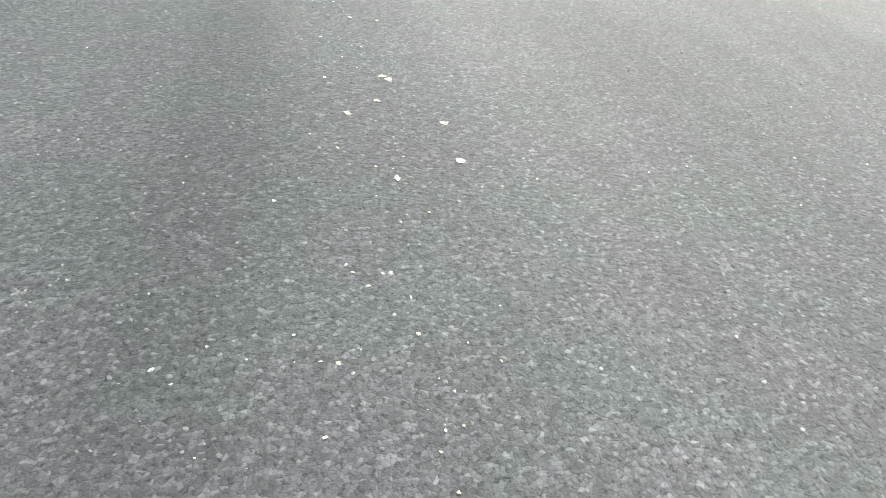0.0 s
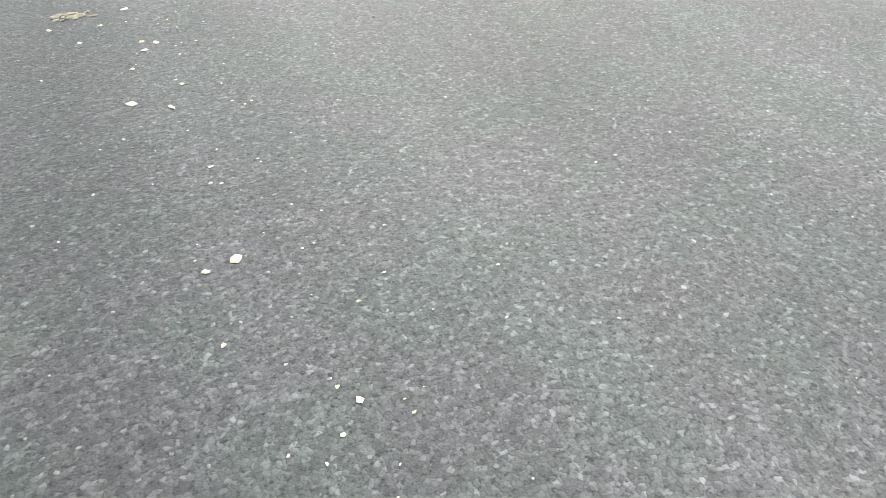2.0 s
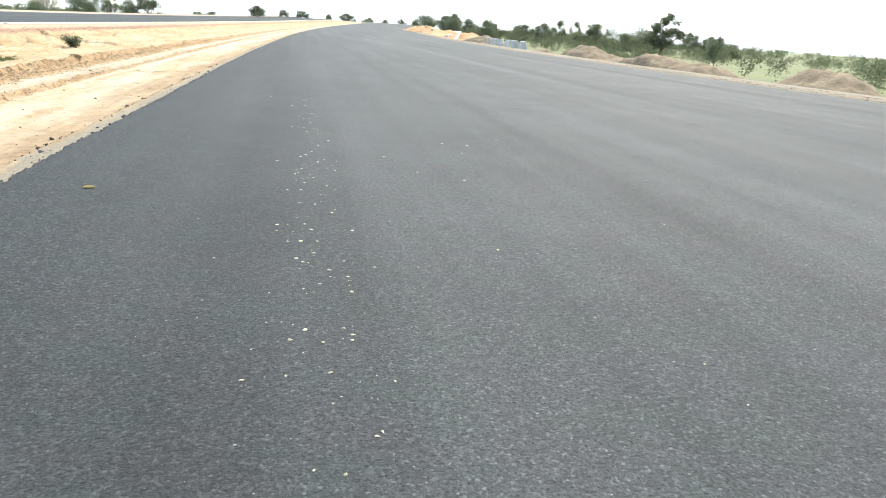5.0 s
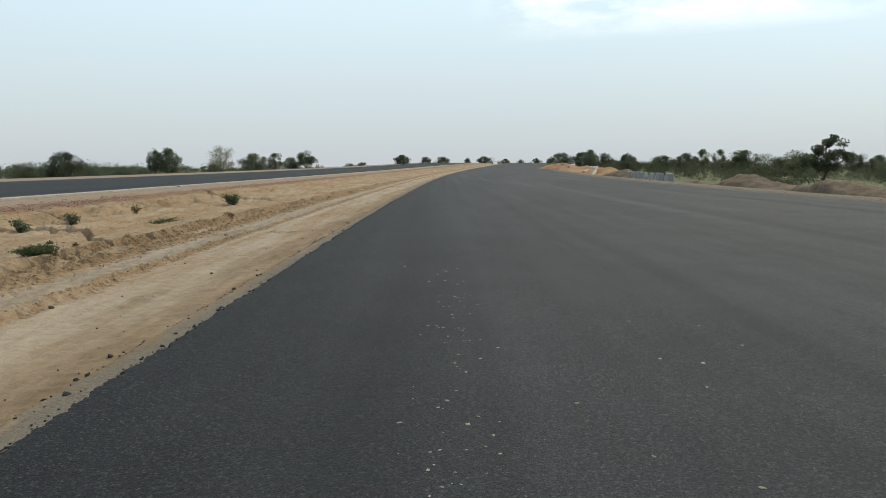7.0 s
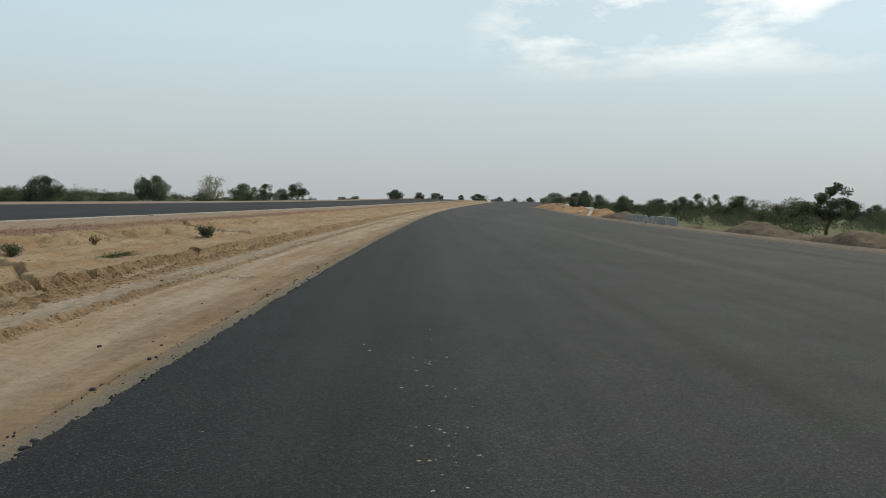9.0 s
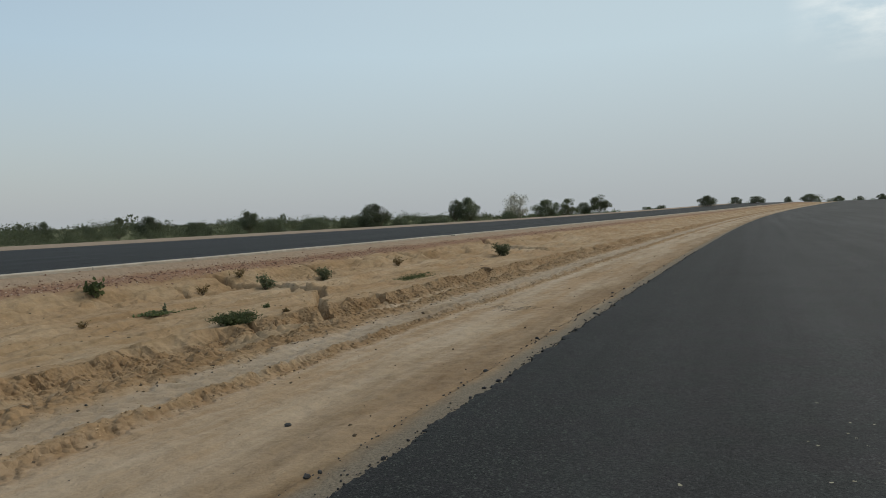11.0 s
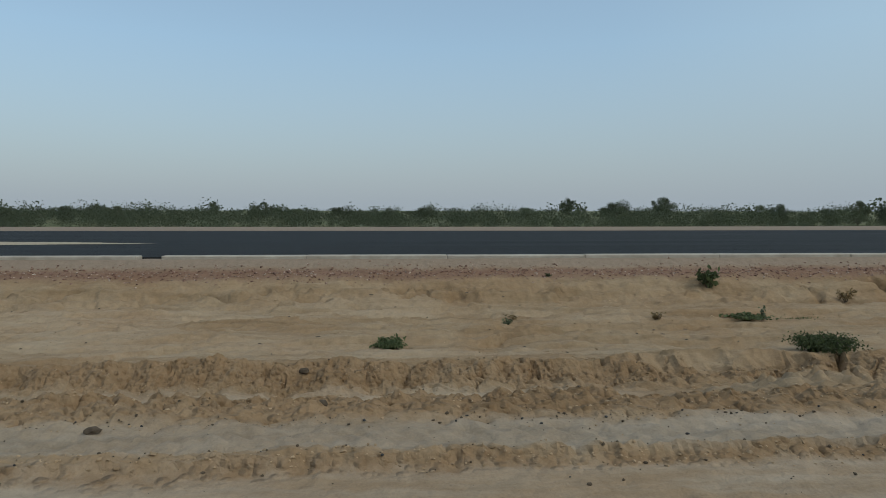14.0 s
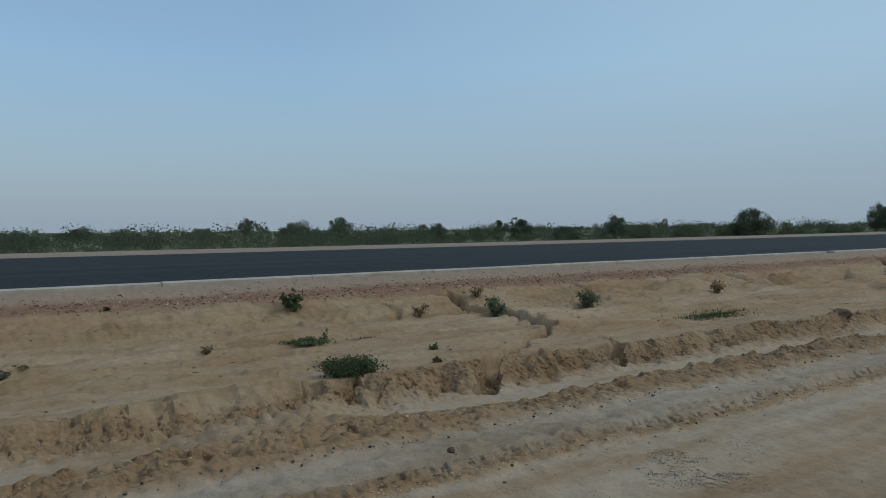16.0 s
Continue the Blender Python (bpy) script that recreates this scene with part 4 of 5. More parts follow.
CHIPS_B = [
    (1.79, 2.09), (1.82, 1.99), (1.85, 1.8), (1.78, 1.51), (1.89, 1.4), (1.85, 1.25), (1.92, 0.83), (1.95, 0.78), (1.96, 1.51), (2.09, 1.43), (2.03, 1.97), (1.76, 2.53), (1.85, 2.49), (1.93, 2.95), (1.79, 3.04), (1.78, 3.17), (2.71, 1.64), (1.97, 1.16), (1.65, 2.08), (1.83, 1.63), (1.71, 1.8), (1.75, 1.56),
    (1.77, 3.47), (1.8, 4.02), (1.94, 3.82), (1.89, 3.73), (1.59, 3.75), (2.0, 4.71), (1.87, 4.79), (1.79, 5.06), (1.78, 5.46), (1.67, 5.51), (1.78, 6.15), (2.06, 6.23), (3.13, 5.63), (3.05, 4.7), (3.66, 4.98), (3.27, 4.61), (3.59, 5.49), (2.42, 3.98), (2.6, 3.41), (2.9, 3.16),
]
CHIPS_C = [(1.81, 8.73), (1.93, 8.12), (1.68, 8.09), (1.76, 9.21), (1.81, 11.85), (1.8, 13.21), (3.15, 10.1), (2.65, 9.62), (2.69, 8.25), (1.27, 8.49), (1.34, 8.27), (1.81, 7.9), (2.07, 9.59)]
known = np.array(CHIPS + CHIPS_B + CHIPS_C)
n = 420
ty = -6.6 + 24 * rng.random(n) ** 1.2
tx = 1.86 + 0.02 * (ty - 2) * (ty > 2) * 0.3 + rng.normal(0, 0.11, n)
n2 = 90
ry2 = rng.uniform(-6, 14, n2)
rx2 = rng.uniform(0.6, 5.5, n2)
n3 = 38
spot = np.c_[1.525 + rng.normal(0, 0.03, n3), -2.04 + rng.normal(0, 0.018, n3)]
cxy = np.r_[known, np.c_[tx, ty], np.c_[rx2, ry2]]
csz = np.r_[rng.uniform(0.009, 0.015, len(known)), rng.uniform(0.0025, 0.0095, n), rng.uniform(0.002, 0.007, n2)]
csz = csz * np.r_[np.where(known[:, 1] < 7, 0.76, 1.05), np.interp(np.r_[ty, ry2], (-0.5, 0.5, 4.0, 8.0), (0.45, 0.8, 0.95, 1.4))]
scatter("pale_chips", np.c_[cxy, np.full(len(cxy), 0.002)], csz, 0.25, LIME, "cream coloured stone chips and lime spots on the asphalt", "chips", "dome", 0.45, 10)
scatter("trodden_lime", np.c_[spot, np.full(n3, 0.002)], rng.uniform(0.006, 0.015, n3), 0.2, DUST, "small smear of trodden pale lime on the asphalt", "lime", "dome", 0.45, 11)


# ---------------- plants ----------------
def leaf_quads(centres, size, g, long=1.0, flat=0.0, droop=0.0):
    """Leaves as small folded diamonds round the given centres, turned at random."""
    n = len(centres)
    size = np.broadcast_to(size, (n,))
    d = g.normal(size=(n, 3))
    d[:, 2] = d[:, 2] * (1 - flat) - droop
    d /= np.linalg.norm(d, axis=1)[:, None]
    e = np.cross(d, g.normal(size=(n, 3)))
    e /= np.linalg.norm(e, axis=1)[:, None] + 1e-9
    a, b = d * (size * long)[:, None], e * (size * 0.5)[:, None]
    v = np.stack([centres - a * 0.5, centres + b, centres + a * 0.5, centres - b], 1)
    return v.reshape(-1, 3), np.arange(4 * n).reshape(-1, 4)


def limbs(bm, g, base, top, r, forks, spread_out):
    """A leaning trunk and its forks; returns the tips and one bmesh for each limb."""
    tips, forked = [], []
    base, top = Vector(base), Vector(top)
    mid = base.lerp(top, 0.5) + Vector((g.normal() * 0.06, g.normal() * 0.06, 0)) * (top - base).length
    tube(bm, base, mid, r, r * 0.8, 7)
    tube(bm, mid, top, r * 0.8, r * 0.6, 7)
    for k in range(forks):
        a = 2 * math.pi * (k + g.random() * 0.6) / forks
        reach = spread_out * g.uniform(0.5, 1.0)
        end = top + Vector((math.cos(a) * reach, math.sin(a) * reach, spread_out * g.uniform(0.35, 0.95)))
        elbow = top.lerp(end, 0.5) + Vector((0, 0, -0.08 * spread_out))
        limb = bmesh.new()
        forked.append(limb)
        tube(limb, top - Vector((0, 0, r)), elbow, r * 0.5, r * 0.33, 5)
        tube(limb, elbow, end, r * 0.33, r * 0.12, 5)
        tips.append(end)
        for _ in range(2):
            tip = elbow.lerp(end, g.uniform(0.2, 0.9)) + Vector((g.normal(), g.normal(), abs(g.normal()))) * spread_out * 0.28
            tube(limb, elbow, tip, r * 0.2, r * 0.06, 4)
            tips.append(tip)
    return tips, forked


def tree(seed, tall, wide, leaves, leaf_mat, leaf_size, trunk_part=0.35, clump=0.2, bark=BARK, twigs=0):
    """A tree of the given height and crown width, standing at the origin."""
    g = np.random.default_rng(seed)
    root = new("tree")
    bm = bmesh.new()
    lean = Vector((g.normal() * 0.12 * tall, g.normal() * 0.12 * tall, 0))
    tips, forked = limbs(bm, g, (0, 0, -0.3), Vector((0, 0, trunk_part * tall)) + lean * 0.5, 0.035 * tall, 6, wide * 0.5)
    low, high = trunk_part * tall * 0.75, tall
    knots = []
    for t in tips:
        knots.append(np.array(t))
    for _ in range(16):
        a, h = g.random() * 2 * math.pi, g.random() ** 0.8
        reach = wide * 0.5 * math.sqrt(max(0.05, 1 - (1.6 * h - 0.6) ** 2)) * g.uniform(0.35, 1.0)
        knots.append(np.array((lean.x * 0.6 + math.cos(a) * reach, lean.y * 0.6 + math.sin(a) * reach, low + (high - low) * (0.12 + 0.8 * h))))
    knots = np.array(knots)
    knots[:, 2] = np.minimum(np.maximum(knots[:, 2], low), high - clump * wide * (0.55 + 0.35 * g.random(len(knots))))
    for k in range(twigs):
        a, b = knots[g.integers(len(knots))], knots[g.integers(len(knots))]
        tube(bm, (lean.x * 0.5, lean.y * 0.5, trunk_part * tall * g.uniform(0.7, 1.0)), a, 0.012 * tall, 0.004 * tall, 4)
        tube(bm, a, a + (0.12 * (b - a)) + (0, 0, 0.1 * tall), 0.004 * tall, 0.001 * tall, 3)
    trunk = part("trunk", bm, bark, root)
    for limb in forked:
        part("limb", limb, bark, trunk)
    pick = g.integers(len(knots), size=leaves)
    fat = (g.uniform(0.6, 1.2, len(knots)) * clump * wide * 0.85)[pick][:, None]
    ball = g.normal(size=(leaves, 3))
    ball *= (g.random(leaves) ** 0.4 / np.linalg.norm(ball, axis=1))[:, None]
    spots = knots[pick] + ball * fat * (1, 1, 0.75)
    spots[:, 2] = np.where(spots[:, 2] < 0.1, 0.1 + 0.2 * g.random(leaves), spots[:, 2])
    part("crown", mesh_from("crown", *leaf_quads(spots, leaf_size * g.uniform(0.6, 1.3, leaves), g), leaf_mat), leaf_mat, root)
    return root


# six kinds of trees, each one metre tall and one wide until set out
KINDS = {
    "acacia": (tree(101, 5.0, 5.0, 9000, LEAF_DARK, 0.15, 0.16, 0.25), "dark green thorn tree with a dense uneven crown"),
    "olive": (tree(102, 5.0, 4.6, 8500, LEAF_OLIVE, 0.15, 0.12, 0.28), "olive green scrub tree with a ragged crown"),
    "open": (tree(103, 5.0, 4.6, 8500, LEAF_DARK, 0.125, 0.26, 0.23, twigs=6), "dark tree with an open crown and bare limbs"),
    "round": (tree(104, 5.0, 6.0, 9000, LEAF_DARK, 0.15, 0.08, 0.26), "broad dark bush-like tree low to the ground"),
    "grey": (tree(105, 5.0, 4.4, 6500, LEAF_GREY, 0.13, 0.18, 0.22, twigs=8), "grey-green feathery tree of the dry plain"),
    "bare": (tree(106, 5.0, 3.8, 3600, BLOSSOM, 0.1, 0.14, 0.27, PALE_TWIG, 110), "almost leafless pale tree with fine twigs"),
}
BASE_WIDE = {"acacia": 6.4, "olive": 6.3, "open": 5.8, "round": 8.0, "grey": 5.8, "bare": 5.0}
turn = np.random.default_rng(12)
used_first = set()


def plant_tree(kind, x, y, tall, wide, group, sink=0.1):
    first, label = KINDS[kind]
    z = height(x, y) - sink
    s = tall / 5.0
    m = pose(x, y, z, 0, 0, float(turn.uniform(0, 360)))
    if kind in used_first:
        ob = copy_thing(first, m)
    else:
        used_first.add(kind)
        ob = first
        ob.matrix_basis = m
    across = max(0.55, min(2.0, wide / BASE_WIDE[kind] / s))
    ob.scale = (s * across, s * across, s)
    return tagged(ob, label, "tree", group)


LEFT_TREES = [
    ("open", -145.1, 46.1, 5.6, 4.5), ("olive", -142.5, 55.7, 5.2, 7.9), ("acacia", -129.4, 62.8, 5.8, 5.4), ("olive", -108.2, 61.6, 3.2, 2.6), ("grey", -104.4, 69.0, 4.0, 3.4), ("acacia", -94.4, 66.5, 4.2, 3.1),
    ("olive", -92.5, 69.6, 2.8, 3.0), ("grey", -89.0, 74.8, 4.4, 3.7), ("acacia", -78.3, 72.5, 4.4, 4.7), ("round", -74.5, 77.1, 3.3, 5.6), ("open", -65.9, 79.0, 4.6, 4.2), ("round", -66.5, 85.3, 3.5, 4.6),
    ("round", -62.0, 89.1, 3.4, 6.5), ("olive", -54.3, 88.6, 3.3, 3.8), ("round", -45.1, 88.7, 2.5, 2.2), ("round", -46.5, 99.4, 2.2, 3.9),
]
SIDE_TREES = [
    ("olive", -88.7, -70.2, 4.7, 3.2), ("olive", -83.3, -61.1, 4.2, 3.5), ("acacia", -71.5, -43.8, 3.8, 2.4), ("round", -54.1, -25.0, 2.3, 3.6), ("open", -152.6, -35.3, 5.0, 3.4), ("olive", -145.2, -23.8, 4.6, 5.3),
    ("round", -135.1, -53.5, 3.9, 7.9), ("olive", -148.2, -5.7, 4.0, 7.9), ("olive", -148.9, 12.4, 3.9, 8.5), ("round", -146.4, 37.0, 3.3, 6.6),
]
BELT_TREES = [
    ("olive", -102.6, 45.7, 3.4, 3.1), ("acacia", -110.0, 64.7, 2.8, 5.0), ("olive", -99.8, 78.5, 2.8, 3.0), ("acacia", -113.8, 21.3, 2.9, 5.2), ("acacia", -98.1, 6.2, 2.9, 5.0),
    ("olive", -92.8, -45.9, 3.0, 4.4), ("acacia", -102.1, -43.7, 3.1, 3.5), ("grey", -111.6, -39.9, 3.2, 5.0), ("grey", -111.3, -9.9, 3.1, 4.6), ("acacia", -119.6, 0.4, 2.8, 6.1),
    ("acacia", -103.6, 18.7, 2.7, 5.3),
]
MEDIAN_TREES = [
    ("acacia", -35.8, 66.4, 4.2, 4.1), ("olive", -45.6, 78.1, 2.7, 3.9), ("round", -41.5, 80.4, 2.5, 2.4), ("round", -47.3, 100.0, 2.7, 2.6), ("round", -44.8, 101.2, 2.3, 3.6), ("open", -49.1, 114.6, 5.8, 2.6),
    ("acacia", -46.3, 115.8, 6.2, 5.2), ("bare", -40.2, 122.5, 6.8, 7.4), ("round", -38.5, 114.6, 3.0, 4.2), ("acacia", -33.7, 121.4, 5.0, 5.6), ("grey", -29.9, 122.5, 4.4, 4.4), ("olive", -25.2, 128.8, 3.9, 5.0), ("round", -28.1, 128.1, 3.4, 4.1),
]
AHEAD_TREES = [
    ("round", -27.1, 199.5, 2.6, 5.0), ("round", -23.4, 200.0, 2.9, 5.0), ("acacia", -11.1, 191.1, 3.9, 5.6), ("round", -4.6, 221.5, 3.2, 4.4), ("round", 1.1, 221.6, 3.2, 6.0), ("round", 11.1, 261.4, 3.2, 3.2),
    ("acacia", 19.1, 271.0, 4.0, 6.6), ("acacia", 28.4, 278.4, 3.8, 4.6), ("round", 36.8, 299.6, 3.8, 3.4), ("acacia", 43.8, 298.9, 3.8, 4.0), ("round", 49.5, 298.2, 3.6, 4.0),
]
RIGHT_TREES = [
    ("round", 31.9, 168.9, 5.4, 8.0), ("acacia", 36.7, 168.4, 5.7, 7.4), ("acacia", 35.1, 147.9, 6.2, 4.6), ("round", 40.2, 156.9, 5.4, 5.2), ("acacia", 24.6, 83.7, 4.3, 2.9), ("olive", 35.7, 116.7, 4.8, 4.6),
    ("olive", 41.5, 125.4, 4.0, 5.6), ("acacia", 40.7, 115.1, 4.4, 5.2), ("acacia", 39.9, 104.8, 4.7, 4.9), ("grey", 53.7, 131.6, 6.2, 4.6), ("grey", 56.2, 130.6, 6.2, 3.8), ("olive", 46.2, 102.2, 4.9, 7.2),
    ("olive", 42.2, 82.0, 4.3, 5.7), ("grey", 48.3, 101.3, 5.2, 6.4), ("olive", 47.0, 85.2, 4.9, 6.6), ("open", 66.1, 102.9, 5.0, 4.2), ("acacia", 68.4, 101.5, 4.6, 4.6), ("open", 36.2, 50.8, 3.6, 2.2), ("olive", 50.9, 88.7, 5.0, 6.2), ("olive", 59.6, 83.2, 3.8, 6.0),
]
for group, some in (("trees beyond the far carriageway", LEFT_TREES), ("trees beyond the far carriageway", SIDE_TREES), ("trees beyond the far carriageway", BELT_TREES), ("trees beyond the far carriageway", MEDIAN_TREES), ("trees at the crest", AHEAD_TREES), ("trees beside the outer verge", RIGHT_TREES)):
    for kind, x, y, tall, wide in some:
        low_by = 0.86 if some is RIGHT_TREES else 0.95
        plant_tree(kind, x, y, tall * low_by, wide, group, 0.5 if some is AHEAD_TREES else 0.1)

# the leaning thorn tree beyond the earth heaps
leaning = tree(210, 5.2, 3.1, 6500, LEAF_OLIVE, 0.13, 0.36, 0.2, twigs=8)
leaning.matrix_basis = pose(36.3, 60.2, height(36.3, 60.2) - 0.1, 9, -8, 40)
tagged(leaning, "leaning thorn tree with a forked trunk and tufted crown", "tree", "trees beside the outer verge")


def thicket(name, n, where, tall, leaves, leaf, mats, label, seed):
    """Uncountable scrub, many bushes in one mesh."""
    g = np.random.default_rng(seed)
    x, y = where(g, n)
    z = land(x - bend(y), y)
    hgt = g.uniform(*tall, n) * (0.7 + 0.6 * g.random(n) ** 2)
    wid = hgt * g.uniform(0.7, 1.5, n)
    pick = np.repeat(np.arange(n), leaves)
    # each bush is a handful of uneven clumps
    heads = np.clip(g.normal(size=(n, 7, 3)), -1.3, 1.3) * (0.3, 0.3, 0.16) + (0, 0, 0.5)
    which = g.integers(7, size=n * leaves)
    ball = g.normal(size=(n * leaves, 3))
    ball *= (g.random(n * leaves) ** 0.45 / np.linalg.norm(ball, axis=1))[:, None]
    k = heads[pick, which] + ball * (0.27, 0.27, 0.24)
    k[:, 2] = np.abs(k[:, 2])
    spots = np.stack([x[pick] + k[:, 0] * wid[pick], y[pick] + k[:, 1] * wid[pick], z[pick] + hgt[pick] * k[:, 2]], -1)
    size = leaf * hgt[pick] * g.uniform(0.6, 1.3, len(pick))
    ob = new(name, mesh_from(name, *leaf_quads(spots, size, g), mats))
    return tagged(ob, label, "scrub", kind="stuff")


def west(g, n):
    y = g.uniform(-70, 150, n)
    d = 38 + 75 * g.random(n) ** 1.3
    return bend(y) * (y < 260) - d, y


def west_belt(g, n):
    y = g.uniform(-90, 150, n)
    return bend(y) - 62 - 60 * g.random(n), y


def far_west(g, n):
    y = g.uniform(-380, 420, n)
    return -115 - 320 * g.random(n) ** 1.3, y


def east(g, n):
    y = 26 + 190 * g.random(n) ** 0.9
    return bend(y) + 27 + 90 * g.random(n) ** 1.2 + 0.0 * y, y


def far_ahead(g, n):
    x = g.uniform(-260, 330, n)
    return x, 330 + 160 * g.random(n)


thicket("scrub_west", 820, west, (1.0, 1.9), 240, 0.06, LEAF_SCRUB, "olive scrub and thorn bushes beyond the far carriageway", 31)
thicket("dark_scrub_west", 800, west_belt, (2.2, 3.6), 260, 0.05, LEAF_SCRUB, "dark thorn bushes in the scrub", 32)
thicket("far_woods_west", 900, far_west, (2.4, 4.0), 130, 0.11, LEAF_DARK, "distant dark tree line across the plain", 33)
thicket("scrub_east", 640, east, (1.5, 2.7), 300, 0.055, LEAF_OLIVE, "low olive scrub on the field beside the verge", 34)
thicket("far_woods_ahead", 420, far_ahead, (2.4, 4.2), 130, 0.11, LEAF_DARK, "distant dark trees behind the crest", 35)


def shrub(name, x, y, wide, tall, leaves, leaf, mat, label, long=1.6, stems=9, seed=1, flat=0.0, group="weeds in the median"):
    """A small plant: thin stems and many folded leaves."""
    g = np.random.default_rng(seed)
    root = new(name)
    root.matrix_basis = pose(x, y, height(x, y) - 0.01, 0, 0, float(g.uniform(0, 360)))
    bm = bmesh.new()
    ends = []
    for k in range(stems):
        a, reach = 2 * math.pi * (k + g.random()) / stems, wide * 0.5 * g.uniform(0.35, 1.0)
        end = Vector((math.cos(a) * reach, math.sin(a) * reach, tall * g.uniform(0.45, 1.0)))
        mid = end * 0.5 + Vector((0, 0, 0.12 * tall))
        tube(bm, (0, 0, -0.02), mid, 0.006 + 0.008 * wide, 0.004 + 0.003 * wide, 4)
        tube(bm, mid, end, 0.004 + 0.003 * wide, 0.002, 4)
        ends.append((np.array(mid), np.array(end)))
    part("stems", bm, BARK, root)
    pick = g.integers(stems, size=leaves)
    t = g.random(leaves)[:, None] ** 0.7
    m0, m1 = np.array([e[0] for e in ends])[pick], np.array([e[1] for e in ends])[pick]
    spots = np.where(t < 0.5, m0 * (0.3 + 1.4 * t), m0 + (m1 - m0) * (2 * t - 1)) + g.normal(size=(leaves, 3)) * (wide * 0.1, wide * 0.1, tall * 0.1)
    spots[:, 2] = np.maximum(spots[:, 2], 0.01)
    part("foliage", mesh_from("foliage", *leaf_quads(spots, leaf * g.uniform(0.6, 1.3, leaves), g, long, flat), mat), mat, root)
    return tagged(root, label, "shrub", group)


shrub("shrub", -10.0, 21.4, 0.5, 0.4, 900, 0.03, LEAF_GREY, "dry olive-grey bush standing on the sandy median", 1.8, 14, 41)
shrub("shrub", -11.5, 15.1, 0.5, 0.4, 130, 0.085, LEAF_GREEN, "broad-leaved green weed below the red gravel", 1.5, 8, 42)
shrub("shrub", -10.0, 18.85, 0.48, 0.38, 420, 0.045, LEAF_GREY, "pale green weed beside a gully", 1.6, 9, 43)
shrub("shrub", -6.68, 14.3, 0.82, 0.22, 3800, 0.023, LEAF_GREEN, "dense low green bush on the lip of the cut bank", 1.7, 22, 44)
shrub("shrub", -8.42, 32.1, 0.85, 0.6, 1100, 0.05, LEAF_OLIVE, "round green bush on the sandy median", 1.7, 16, 45)
shrub("shrub", -7.56, 8.78, 0.42, 0.16, 700, 0.03, LEAF_GREEN, "small feathery green weed on bare sand", 2.2, 14, 47)
shrub("weed", -8.87, 10.6, 0.17, 0.13, 90, 0.03, LEAF_GREY, "tiny grey-green weed on bare sand", 1.8, 6, 48)
shrub("weed", -5.2, 4.9, 0.26, 0.11, 160, 0.035, LEAF_GREY, "small grey-green weed in the drain", 1.8, 8, 49)
shrub("weed", -8.95, 14.56, 0.7, 0.06, 420, 0.04, LEAF_GREEN, "creeping green weed flat on the sand", 1.8, 16, 50, 0.6)
shrub("weed", -9.1, 14.9, 0.14, 0.26, 70, 0.035, LEAF_GREY, "upright dry sprig in the sand", 1.8, 4, 51)
shrub("weed", -7.44, 15.97, 0.2, 0.1, 90, 0.03, LEAF_GREEN, "tiny green weed near the bank", 1.8, 5, 52)
shrub("weed", -8.96, 13.04, 0.26, 0.13, 60, 0.03, LEAF_DRY, "dry brown twiggy weed", 1.8, 7, 53)
shrub("weed", -9.48, 10.78, 0.3, 0.05, 50, 0.03, LEAF_DRY, "dry twig lying on the sand", 2.4, 5, 54, 0.6)
shrub("weed", -10.29, 26.3, 0.5, 0.34, 240, 0.04, LEAF_DRY, "dry brown bush among the gullies", 1.8, 10, 55)
shrub("weed", -10.9, 17.6, 0.35, 0.28, 120, 0.035, LEAF_DRY, "dry reddish weed beside a gully", 1.8, 8, 56)
shrub("weed", -11.2, 19.2, 0.45, 0.24, 140, 0.035, LEAF_DRY, "dry brown weed at a gully head", 1.8, 8, 57)
shrub("weed", -11.9, 11.93, 0.16, 0.08, 60, 0.03, LEAF_GREEN, "tiny green weed in red gravel", 1.8, 5, 58)
shrub("weed", -6.57, 15.5, 0.2, 0.1, 60, 0.03, LEAF_DRY, "dry tuft on the lip of the bank", 2.0, 6, 59)
shrub("shrub", 20.2, 33.0, 1.5, 0.9, 2600, 0.055, LEAF_OLIVE, "low olive bush between two earth heaps", 1.6, 16, 60, group="bushes beside the outer verge")
shrub("shrub", 22.5, 41.0, 2.2, 1.3, 3600, 0.065, LEAF_OLIVE, "low olive bush behind an earth heap", 1.6, 16, 61, group="bushes beside the outer verge")
shrub("shrub", 24.0, 24.5, 2.6, 1.0, 3600, 0.065, LEAF_OLIVE, "wide low bush behind an earth heap", 1.6, 16, 62, group="bushes beside the outer verge")


def grass_patch(x, y, long, wide, n, tall, label, seed):
    g = np.random.default_rng(seed)
    gx, gy = g.normal(0, wide * 0.32, n), g.normal(0, long * 0.32, n)
    z = land(x + gx - bend(y), y + gy) - 0.005
    h, a = tall * g.uniform(0.4, 1.2, n), g.random(n) * 2 * math.pi
    b = np.stack([x + gx, y + gy, z], -1)
    side = np.stack([np.cos(a), np.sin(a), 0 * a], -1) * 0.006
    tip = b + np.stack([g.normal(0, 0.35, n) * h, g.normal(0, 0.35, n) * h, h], -1)
    v = np.stack([b - side, b + side, tip], 1).reshape(-1, 3)
    ob = new("grass_patch", mesh_from("grass_patch", v, np.arange(3 * n).reshape(-1, 3), LEAF_GREEN))
    return tagged(ob, label, "grass", kind="stuff")


grass_patch(-7.6, 22.6, 1.5, 0.5, 1700, 0.075, "low green grass patch on the sandy median", 71)
grass_patch(-9.1, 15.6, 0.5, 0.5, 250, 0.05, "thin green grass on the sandy median", 72)


